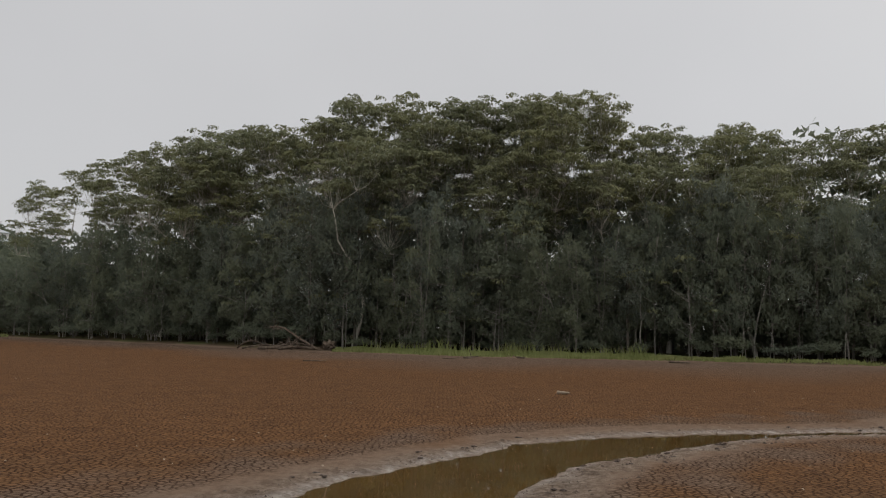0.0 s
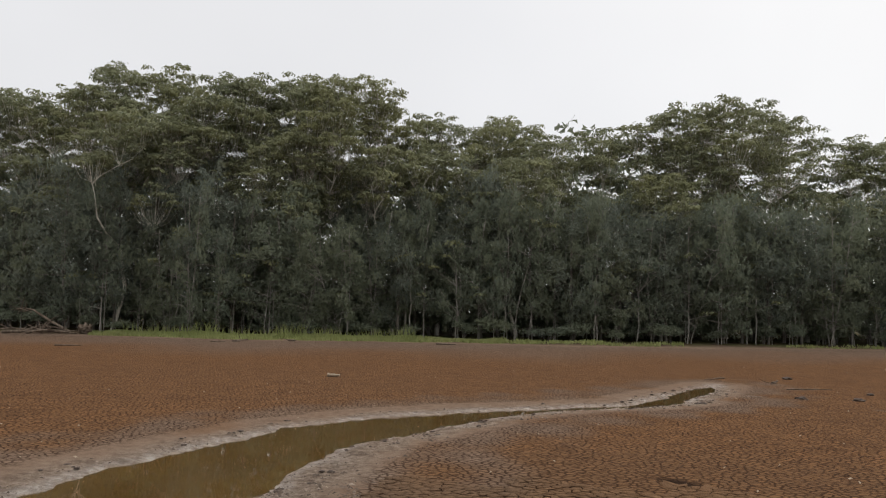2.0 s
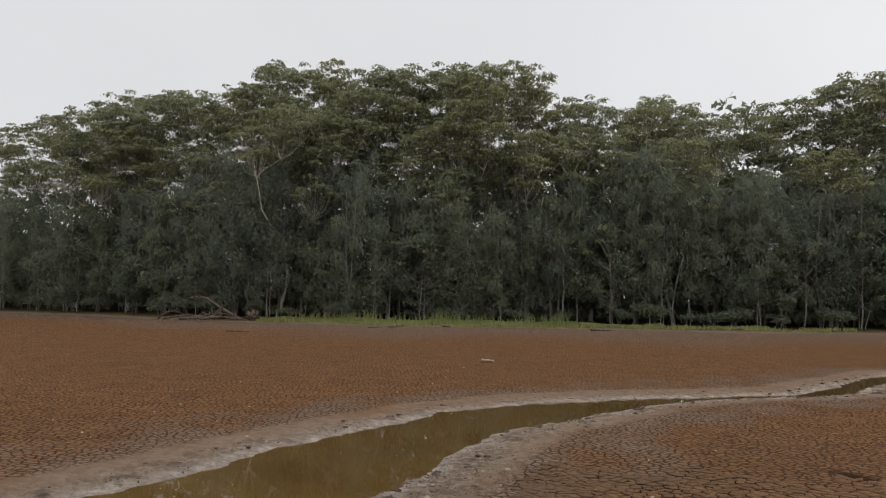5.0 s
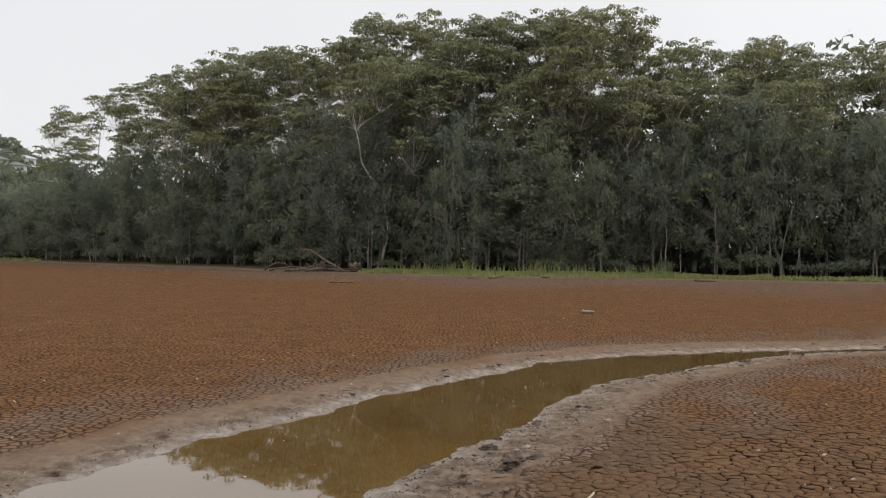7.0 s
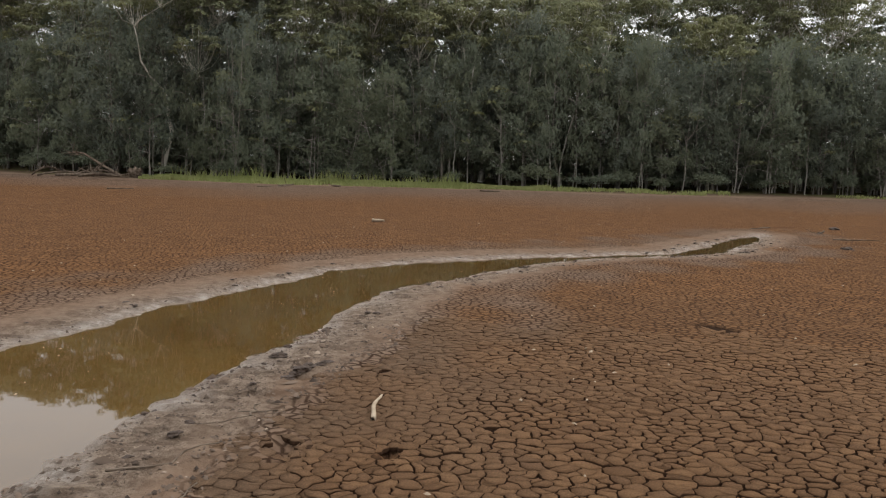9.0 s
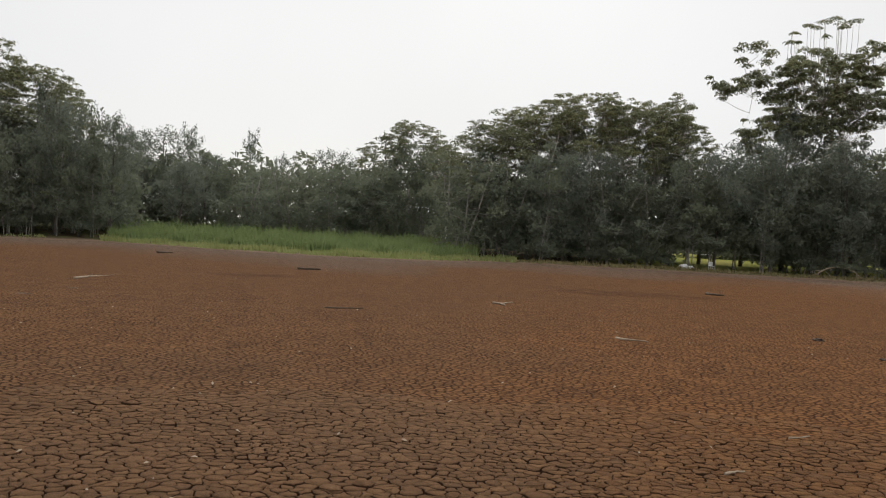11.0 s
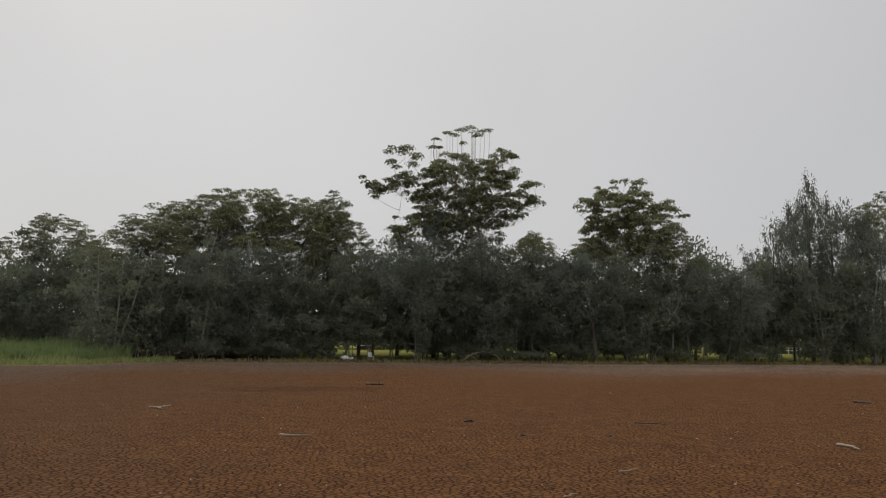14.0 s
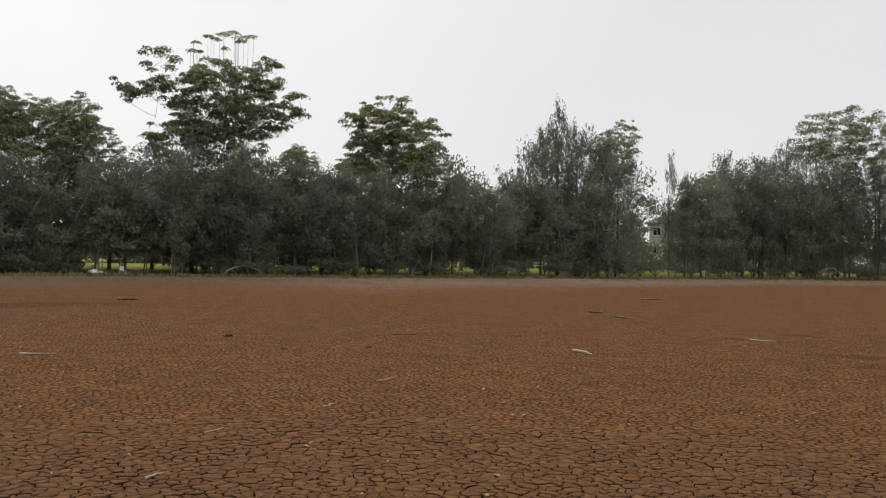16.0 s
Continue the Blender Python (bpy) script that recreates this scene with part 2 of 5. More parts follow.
PALE_BARK = bark_material("pale_gum_bark", (0.56, 0.53, 0.46), (0.42, 0.39, 0.33), (0.20, 0.18, 0.155))
PAPER_BARK = bark_material("paperbark_bark", (0.33, 0.305, 0.27), (0.22, 0.20, 0.175), (0.09, 0.08, 0.07))
GREY_BARK = bark_material("grey_swamp_oak_bark", (0.17, 0.15, 0.125), (0.10, 0.09, 0.08), (0.05, 0.045, 0.04))
DRIFT = bark_material("weathered_driftwood", (0.200, 0.158, 0.122), (0.108, 0.082, 0.060), (0.048, 0.033, 0.025))
BLEACHED = bark_material("bleached_stick", (0.47, 0.39, 0.29), (0.35, 0.28, 0.20), (0.18, 0.13, 0.09))
WALL = plain_material("pale_render", (0.50, 0.48, 0.43), (0.42, 0.40, 0.36), 1.5)
ROOF = plain_material("grey_roof_tiles", (0.20, 0.21, 0.20), (0.13, 0.14, 0.14), 4.0)
METAL_ROOF = plain_material("pale_metal_roof", (0.55, 0.58, 0.60), (0.45, 0.48, 0.50), 2.0, 0.45)
BRICK = plain_material("ochre_brick", (0.36, 0.25, 0.10), (0.28, 0.19, 0.08), 6.0)
GLASS = plain_material("dark_window_glass", (0.03, 0.035, 0.04), (0.02, 0.025, 0.03), 1.0, 0.08, 0.0, 0.5)
WHITE = plain_material("white_paint", (0.80, 0.80, 0.78), (0.68, 0.67, 0.64), 5.0, 0.5)
CLOD = plain_material("dark_wet_clod", (0.085, 0.058, 0.042), (0.050, 0.034, 0.026), 25.0, 0.7, 0.8)
SHELL = plain_material("pale_shell_fleck", (0.44, 0.35, 0.25), (0.28, 0.21, 0.14), 30.0)


def crumb_material():
    n = Nodes("mud_crumbs")
    r = n.node("ShaderNodeNewGeometry").outputs["Random Per Island"]
    c = n.mix(n.span(r, 0.0, 0.8), (0.045, 0.032, 0.024), (0.170, 0.124, 0.092))
    return n.done(n.mix(n.span(r, 0.985, 0.99), c, (0.33, 0.26, 0.20)), 0.85, None, 0.2)


CRUMB = crumb_material()


# ---- small tools ----
def mesh_of(name, co, faces, material, smooth=False):
    """A mesh from an array of points and an array of triangles or quads."""
    me = bpy.data.meshes.new(name)
    co, faces = np.asarray(co, np.float32), np.asarray(faces, np.int32)
    me.vertices.add(len(co))
    me.vertices.foreach_set("co", co.ravel())
    me.loops.add(faces.size)
    me.loops.foreach_set("vertex_index", faces.ravel())
    me.polygons.add(len(faces))
    me.polygons.foreach_set("loop_start", np.arange(len(faces), dtype=np.int32) * faces.shape[1])
    if smooth:
        me.polygons.foreach_set("use_smooth", np.ones(len(faces), bool))
    me.materials.append(material)
    me.update(calc_edges=True)
    return me


def part(name, data, parent, label="", kind=""):
    ob = new(name, data)
    ob.parent = parent
    return tagged(ob, label, kind=kind)


def thing(name, label, category, group="", kind="", place=(0, 0, 0)):
    ob = new(name)
    ob.location = place
    return tagged(ob, label, category, group, kind)


def tri(quads):
    q = np.asarray(quads)
    return np.concatenate([q[:, [0, 1, 2]], q[:, [0, 2, 3]]])


class Geo:
    """Gathers tubes and blades into one pair of arrays of points and quads."""

    def __init__(self):
        self.co, self.q, self.n = [], [], 0

    def add(self, co, quads):
        self.co.append(np.asarray(co, float))
        self.q.append(np.asarray(quads) + self.n)
        self.n += len(co)

    def tube(self, path, radii, sides=6):
        path, radii = np.asarray(path, float), np.asarray(radii, float)
        ahead = np.gradient(path, axis=0)
        ahead /= np.linalg.norm(ahead, axis=1)[:, None] + 1e-9
        ref = np.where(np.abs(ahead[:, 2:3]) > 0.9, [[1.0, 0, 0]], [[0, 0, 1.0]])
        u = np.cross(ahead, ref)
        u /= np.linalg.norm(u, axis=1)[:, None] + 1e-9
        v = np.cross(ahead, u)
        a = np.linspace(0, 2 * np.pi, sides, endpoint=False)
        ring = u[:, None] * np.cos(a)[None, :, None] + v[:, None] * np.sin(a)[None, :, None]
        co = (path[:, None] + ring * radii[:, None, None]).reshape(-1, 3)
        i, j = np.meshgrid(np.arange(len(path) - 1), np.arange(sides), indexing="ij")
        k = (j + 1) % sides
        quads = np.stack([i * sides + j, i * sides + k, (i + 1) * sides + k, (i + 1) * sides + j], -1).reshape(-1, 4)
        if sides > 5:
            quads = np.concatenate([quads, [[0, sides - 1, sides - 2, 1], [len(co) - sides, len(co) - sides + 1, len(co) - 2, len(co) - 1]]])
        self.add(co, quads)

    def leaves(self, rng, centres, length, width, droop=0.0, spread=0.35, facing=None):
        """Lance-shaped blades about the given centres, lying flat to the facing directions where given."""
        n = len(centres)
        axis = rng.normal(size=(n, 3))
        axis[:, 2] -= droop
        if facing is not None:
            axis -= facing * (axis * facing).sum(1)[:, None] * 0.85
        axis /= np.linalg.norm(axis, axis=1)[:, None]
        side = np.cross(axis, rng.normal(size=(n, 3)) if facing is None else facing + rng.normal(size=(n, 3)) * 0.35)
        side /= np.linalg.norm(side, axis=1)[:, None] + 1e-9
        s = rng.uniform(1 - spread, 1 + spread, (n, 1))
        a, b = axis * length * s / 2, side * width * s / 2
        co = np.stack([centres - a * 0.6 + b, centres + a, centres - a * 0.8 - b], 1).reshape(-1, 3)
        self.add(co, np.arange(3 * n).reshape(-1, 3))

    def blades(self, rng, feet, height, width, bend=0.25):
        """Upright grass or reed blades: two quads each, bent at half height."""
        n = len(feet)
        turn = rng.uniform(0, 2 * np.pi, n)
        side = np.stack([np.cos(turn), np.sin(turn), 0 * turn], 1)
        lean = rng.normal(size=(n, 3)) * bend
        lean[:, 2] = 0
        h = height * rng.uniform(0.55, 1.2, (n, 1))
        up = np.array([[0, 0, 1.0]])
        mid, top = feet + up * h * 0.5 + lean * h * 0.25, feet + up * h * 0.95 + lean * h
        w = side * width / 2
        co = np.stack([feet - w, feet + w, mid + w * 0.9, mid - w * 0.9, top + w * 0.15, top - w * 0.15], 1).reshape(-1, 3)
        k = np.arange(n)[:, None] * 6
        self.add(co, np.concatenate([k + [0, 1, 2, 3], k + [3, 2, 4, 5]]))

    def stretch(self, factor):
        self.co = [c * [1, 1, factor] for c in self.co]

    def top(self):
        return max(float(np.percentile(c[:, 2], 98)) for c in self.co)

    def mesh(self, name, material, smooth=False):
        return mesh_of(name, np.concatenate(self.co), np.concatenate(self.q), material, smooth)


def spot(az, d):
    """Plan coordinates at an azimuth (degrees, to the left of +y) and a distance."""
    return -math.sin(radians(az)) * d, math.cos(radians(az)) * d


def bend(rows, value):
    """Reads a curve given as falling (key, value) rows."""
    k, v = np.array(rows, float).T
    return np.interp(-np.asarray(value, float), -k, v)


def soft(x, a, b):
    t = np.clip((np.asarray(x, float) - a) / (b - a), 0, 1)
    return t * t * (3 - 2 * t)


def ripple(x, y, scale, seed=0):
    """Cheap smooth noise in the plan, about -1 to 1."""
    rng = np.random.default_rng(seed)
    out = 0 * x
    for _ in range(7):
        a, f, p = rng.uniform(0, 6.28), rng.uniform(0.6, 1.7) / scale, rng.uniform(0, 6.28)
        out = out + np.sin((x * np.cos(a) + y * np.sin(a)) * f * 6.28 + p)
    return out / 3.5


# ---- the lagoon: shoreline, puddle and ground ----
SHORE = [(180, 95), (120, 110), (60, 130), (40, 118), (28, 98), (22, 80), (17, 71), (12, 62), (7, 58), (-1, 53.5), (-12, 54), (-23, 54), (-31, 57.5), (-40, 65), (-47, 67),
         (-53, 69), (-60, 61), (-66, 57.5), (-73, 58), (-77, 64), (-84, 66), (-95, 67.5), (-106, 71), (-115, 79), (-125, 90), (-138, 115), (-160, 110), (-180, 95)]
# the puddle's banks, from its open end to its thin tip
FAR_BANK = [(-7.20, 2.50), (-5.20, 3.28), (-3.76, 4.34), (-3.01, 5.33), (-2.46, 7.02), (-1.77, 8.34), (-1.35, 9.03), (-0.82, 10.07), (0.10, 11.36), (1.14, 12.97), (2.28, 13.90), (4.15, 14.73),
            (6.12, 15.32), (8.04, 15.82), (9.44, 17.22), (11.05, 18.88), (12.76, 20.44)]
NEAR_BANK = [(-6.74, 0.42), (-4.05, 1.35), (-2.28, 2.70), (-1.44, 3.95), (-1.09, 4.72), (-0.75, 5.45), (-0.44, 6.43), (0.07, 7.53), (0.82, 9.13), (1.97, 11.31), (3.01, 12.55), (4.17, 13.64),
             (5.85, 14.73), (7.78, 15.36), (9.03, 15.87), (10.27, 17.22), (11.83, 19.19)]
WATER_Z = -0.06


def wavy(rows, seed, size):
    """A smooth bank through the given places, with small coves."""
    p = np.array(rows, float)
    d = np.r_[0, np.cumsum(np.hypot(*np.diff(p, axis=0).T))]
    s = np.arange(0, d[-1], 0.10)
    q = np.stack([np.interp(s, d, p[:, 0]), np.interp(s, d, p[:, 1])], 1)
    for _ in range(6):
        q[1:-1] = (q[:-2] + 2 * q[1:-1] + q[2:]) / 4
    rng = np.random.default_rng(seed)
    off = sum(rng.uniform(0.3, 1) * size / (1 + 0.45 * k) * np.sin(s * (1.1 + 1.9 * k) + rng.uniform(0, 6.28)) for k in range(9))
    step = np.gradient(q, axis=0)
    step /= np.linalg.norm(step, axis=1)[:, None] + 1e-9
    fade = np.clip((d[-1] - s) / 3.0, 0.1, 1)
    return q + np.stack([-step[:, 1], step[:, 0]], 1) * (off * fade)[:, None]


far_bank, near_bank = wavy(FAR_BANK, 3, 0.07), wavy(NEAR_BANK, 5, 0.06)
POND = np.concatenate([far_bank, near_bank[::-1]])


def pond_distance(x, y):
    """Metres to the waterline, negative over the water."""
    x, y = np.asarray(x, float), np.asarray(y, float)
    best, inside = np.full(x.shape, 1e9), np.zeros(x.shape, bool)
    close = np.hypot(x, y) < 34
    px, py = x[close], y[close]
    d2, odd = np.full(px.shape, 1e9), np.zeros(px.shape, bool)
    for (ax, ay), (bx, by) in zip(POND, np.roll(POND, -1, axis=0)):
        ex, ey = bx - ax, by - ay
        t = np.clip(((px - ax) * ex + (py - ay) * ey) / (ex * ex + ey * ey + 1e-12), 0, 1)
        d2 = np.minimum(d2, (px - ax - t * ex) ** 2 + (py - ay - t * ey) ** 2)
        cross = (ay > py) != (by > py)
        odd ^= cross & (px < ax + (py - ay) * ex / (ey if ey else 1e-12))
    best[close], inside[close] = np.sqrt(d2), odd
    return np.where(inside, -best, best)


def beyond(x, y):
    """Metres behind the shoreline (negative on the lake bed)."""
    x, y = np.asarray(x, float), np.asarray(y, float)
    az = np.degrees(np.arctan2(-x, y))
    return np.hypot(x, y) - bend(SHORE, az) + ripple(x, y, 9.0, 4) * 0.8


PRINTS = [(-0.08, 5.23, 0.11, 0.6), (0.16, 4.86, 0.17, 1.5), (0.25, 5.76, 0.10, 0.4), (0.38, 6.47, 0.15, 0.9), (0.47, 6.9, 0.15, 1.2), (-0.29, 4.6, 0.14, 1.1),
          (0.75, 4.72, 0.12, 1.4), (-0.27, 4.02, 0.09, 0.8), (0.02, 6.05, 0.09, 0.5), (0.62, 7.5, 0.10, 0.9)]


def near_side(x, y):
    """1 on the camera's side of the channel, 0 beyond it."""
    a, b = np.full(np.shape(x), 1e9), np.full(np.shape(x), 1e9)
    for px, py in near_bank[::5]:
        a = np.minimum(a, (x - px) ** 2 + (y - py) ** 2)
    for px, py in far_bank[::5]:
        b = np.minimum(b, (x - px) ** 2 + (y - py) ** 2)
    return soft(np.sqrt(b) - np.sqrt(a), -0.15, 0.15)


def margin(x, y):
    """How wide the crack-free silt lies round the water."""
    return (0.55 + 0.40 * near_side(x, y) + 0.18 * ripple(x, y, 1.7, 8) + 0.07 * ripple(x, y, 0.45, 18)) * (1 - 0.35 * soft(y, 9, 14))


def printed(x, y):
    """Depth of the footprints at a place, and how near their middle it lies."""
    deep, close = 0 * x, np.full(np.shape(x), 9.0)
    for fx, fy, size, turn in PRINTS:
        u, v = (x - fx) * math.cos(turn) + (y - fy) * math.sin(turn), -(x - fx) * math.sin(turn) + (y - fy) * math.cos(turn)
        q = (u / size) ** 2 + (v / (size * 0.55)) ** 2
        deep = deep - 0.06 * np.exp(-q * q) + 0.014 * np.exp(-((np.sqrt(q) - 1.5) ** 2) * 6)
        close = np.minimum(close, q)
    return deep, close


def height(x, y, d=None, prints=True):
    x, y = np.asarray(x, float), np.asarray(y, float)
    b = beyond(x, y)
    r = np.hypot(x, y)
    z = 0.012 * ripple(x, y, 6.0, 2) * soft(r, 2, 8)
    z = z + 0.12 * soft(b, -0.6, 1.0) + 0.55 * soft(b, 1.0, 25) + 1.0 * soft(b, 30, 200)
    d = pond_distance(x, y) if d is None else d
    z = z - 0.02 * soft(-d, -0.9, -0.2) - 0.08 * soft(-d, -0.28, 0.28) - 0.06 * soft(-d, 0.1, 0.6)
    wet = soft(d, -0.08, 0.15) * soft(-d, -1.3, -0.5)
    z = z + (0.012 * ripple(x, y, 0.33, 11) + 0.012 * ripple(x, y, 0.15, 12)) * wet
    if prints:
        z = z + printed(x, y)[0]
    return z


PLATE_REACH, PLATE_ARC = 8.8, (-150, 42)


def plated(x, y, d):
    """How far a place lies inside the field of loose mud plates, in metres; negative outside it."""
    az = np.degrees(np.arctan2(-x, y))
    r = np.hypot(x, y)
    rim = PLATE_REACH + 0.5 * ripple(x, y, 2.0, 15) - r
    return np.minimum.reduce([d - margin(x, y), rim, (near_side(x, y) - 0.5) * 0.6, r - 0.9, (az - PLATE_ARC[0]) * 0.05, (PLATE_ARC[1] - az) * 0.05])


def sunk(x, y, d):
    """How deep, from 0 to 1, the floor with painted crack shade lies open under the plates."""
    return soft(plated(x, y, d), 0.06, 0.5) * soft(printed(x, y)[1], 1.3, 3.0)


DAMP = [(15.1, -13.2, 0.7, 0.35, 0.8), (15.9, -14.9, 0.5, 0.3, 0.9), (11.9, -12.6, 0.8, 0.4, 0.8), (10.4, -11.6, 0.6, 0.5, 0.5), (30.5, 1.3, 1.3, 3.0, 0.1), (29.0, 2.8, 0.8, 1.4, 0.1), (0.2, 6.0, 0.16, 0.10, 0.4), (26.5, 14.0, 0.9, 1.6, 0.4)]


def damp_spots(x, y):
    """Dried-out hollows where the mud stays darker: place, half length, half width, turn."""
    out = 0 * x
    for cx, cy, a, b, turn in DAMP:
        u, v = (x - cx) * math.cos(turn) + (y - cy) * math.sin(turn), -(x - cx) * math.sin(turn) + (y - cy) * math.cos(turn)
        out = np.maximum(out, soft(-(u / a) ** 2 - (v / b) ** 2 + 0.6 * ripple(x, y, 0.9, 17), -1.3, -0.2))
    return out


def front(x, y):
    """1 on the greyer bed round the puddle, 0 on the redder one towards the park."""
    return soft(np.asarray(y) + 1.5 * ripple(x, y, 7.0, 20), -1.0, 6.0) * (1 - 0.6 * soft(np.hypot(x, y) + 1.5 * ripple(x, y, 5.0, 22), 6.0, 13.0))


def build_ground():
    az = np.radians(np.r_[np.arange(-180, -152, 3.0), np.arange(-152, 45, 0.56), np.arange(45, 180, 3.0)])
    r = np.r_[0.3, 0.8, 1.4, np.arange(2.0, 3.1, 0.2), np.arange(3.2, 9, 0.07), np.arange(9, 22, 0.16), np.geomspace(22, 160, 90), np.geomspace(170, 3200, 24)]
    rr, aa = np.meshgrid(r, az, indexing="ij")
    x, y = (-np.sin(aa) * rr).ravel(), (np.cos(aa) * rr).ravel()
    d = pond_distance(x, y)
    z = height(x, y, d)
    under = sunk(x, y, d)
    b = beyond(x, y)
    co = np.stack([x, y, z - 0.026 * under - 0.003 * (plated(x, y, d) > 0)], 1)
    n, m = len(r), len(az)
    i, j = np.meshgrid(np.arange(n - 1), np.arange(m), indexing="ij")
    k = (j + 1) % m
    quads = np.stack([i * m + j, (i + 1) * m + j, (i + 1) * m + k, i * m + k], -1).reshape(-1, 4)
    co = np.concatenate([co, [[0, 0, 0]]])
    cap = np.stack([np.full(m, len(co) - 1), np.arange(m), (np.arange(m) + 1) % m, (np.arange(m) + 1) % m], 1)
    me = mesh_of("ground", co, np.concatenate([tri(quads), cap[:, :3]]), MUD, smooth=True)
    a = np.degrees(np.arctan2(-x, y))
    near = near_side(x, y)
    rim = soft(-d, -0.20 - 0.32 * near * soft(ripple(x, y, 1.1, 31), -0.1, 0.7), -0.03) * (0.55 + 0.45 * soft(ripple(x, y, 0.9, 21), -0.4, 0.5)) * soft(d, -0.12, 0.0)
    values = {
        "cracked": soft(d, 0.6, 1.1) * soft(-b, -0.5, 6.0),
        "silt": np.maximum(0.8 * soft(-d + 0.8 * ripple(x, y, 2.2, 41), -2.6, -0.7), 0.95 * soft(b + 4 * ripple(x, y, 17.0, 9), -26, -5)),
        "margin": soft(-d, (-0.80 - 0.24 * near - (0.12 + 0.22 * near) * ripple(x, y, 1.1, 6)) * (1 - 0.4 * soft(y, 9, 14)), -0.12 - 0.25 * near),
        "rim": rim,
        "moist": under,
        "dull": front(x, y),
        "strand": soft(-a, 92, 112) * soft(b + 3 * ripple(x, y, 14.0, 19), -38, -8) * soft(-b, -0.5, 1.5),
        "damp": damp_spots(x, y),
        "land": soft(b, -0.6, 0.5),
        "lawn": soft(-a, 83, 88) * soft(b, 2.0, 5.0),
    }
    for name, v in values.items():
        me.attributes.new(name, "FLOAT", "POINT").data.foreach_set("value", np.r_[v, v[:1]].astype(np.float32))
    ob = new("ground", me)
    return tagged(ob, "red-brown cracked mud of a dried lagoon bed with grassy banks", "ground", kind="structure")


ground = build_ground()


def build_water():
    bm = bmesh.new()
    grow = []
    for line, sign in ((far_bank, 1), (near_bank[::-1], 1)):
        step = np.gradient(line, axis=0)
        step /= np.linalg.norm(step, axis=1)[:, None]
        grow.append((line + np.stack([-step[:, 1], step[:, 0]], 1) * 0.18 * sign)[::4])
    grow = np.concatenate(grow)
    bm.faces.new([bm.verts.new((px, py, WATER_Z)) for px, py in grow])
    bmesh.ops.triangulate(bm, faces=bm.faces[:])
    bmesh.ops.recalc_face_normals(bm, faces=bm.faces[:])
    me = bpy.data.meshes.new("puddle")
    bm.to_mesh(me)
    bm.free()
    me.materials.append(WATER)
    return tagged(new("water", me), "still shallow olive-brown muddy water in a winding channel", "water", kind="structure")


build_water()


# ---- trees ----
def clump_leaves(rng, centre, radius, flat, count):
    """Points on the upper shell and inside of a flattened dome of leaves."""
    p = rng.normal(size=(count, 3))
    p /= np.linalg.norm(p, axis=1)[:, None]
    p *= rng.uniform(0.25, 1.0, (count, 1)) ** 0.7 + np.abs(rng.normal(size=(count, 1))) * 0.07
    p[:, 2] = np.where(p[:, 2] < -0.25, -p[:, 2] * 0.6, p[:, 2])
    return centre + p * [radius, radius, radius * flat]


def cap_leaves(rng, centre, radius, flat, count):
    """Points over a dome of leaves: its rounded top, its rim and a few hanging below."""
    a, r = rng.uniform(0, 2 * np.pi, count), rng.uniform(0, 1, count) ** 0.45 * rng.uniform(0.85, 1.08, count)
    wob = 1 + 0.18 * np.sin(a * 3 + rng.uniform(0, 6)) + 0.12 * np.sin(a * 5 + rng.uniform(0, 6))
    z = np.sqrt(np.clip(1.08 - r * r, 0.0, 1)) * (1 - 0.55 * rng.uniform(0, 1, count) ** 2) - 0.35 * rng.uniform(0, 1, count) ** 2
    out = np.stack([np.cos(a) * r * wob, np.sin(a) * r * wob, z], 1)
    face = out + [0, 0, 0.3]
    return centre + out * [radius, radius, radius * flat], face / np.linalg.norm(face, axis=1)[:, None]


def gum_masses(rng, tall, wide, low, count):
    """The heads of a crown: across, along, base height, half width and rise of each."""
    rows = []
    for i in range(count):
        a, f = 2 * np.pi * (i * 0.618 + rng.uniform(-0.08, 0.08)), (i + 0.5) / count
        up = low + (0.90 - low) * (1 - f) ** 0.8
        out = wide * (0.12 + 0.62 * math.sqrt(f)) * rng.uniform(0.75, 1.15)
        size = wide * rng.uniform(0.30, 0.44)
        rows.append((np.cos(a) * out, np.sin(a) * out, tall * up, size, size * rng.uniform(0.6, 0.95)))
    return rows


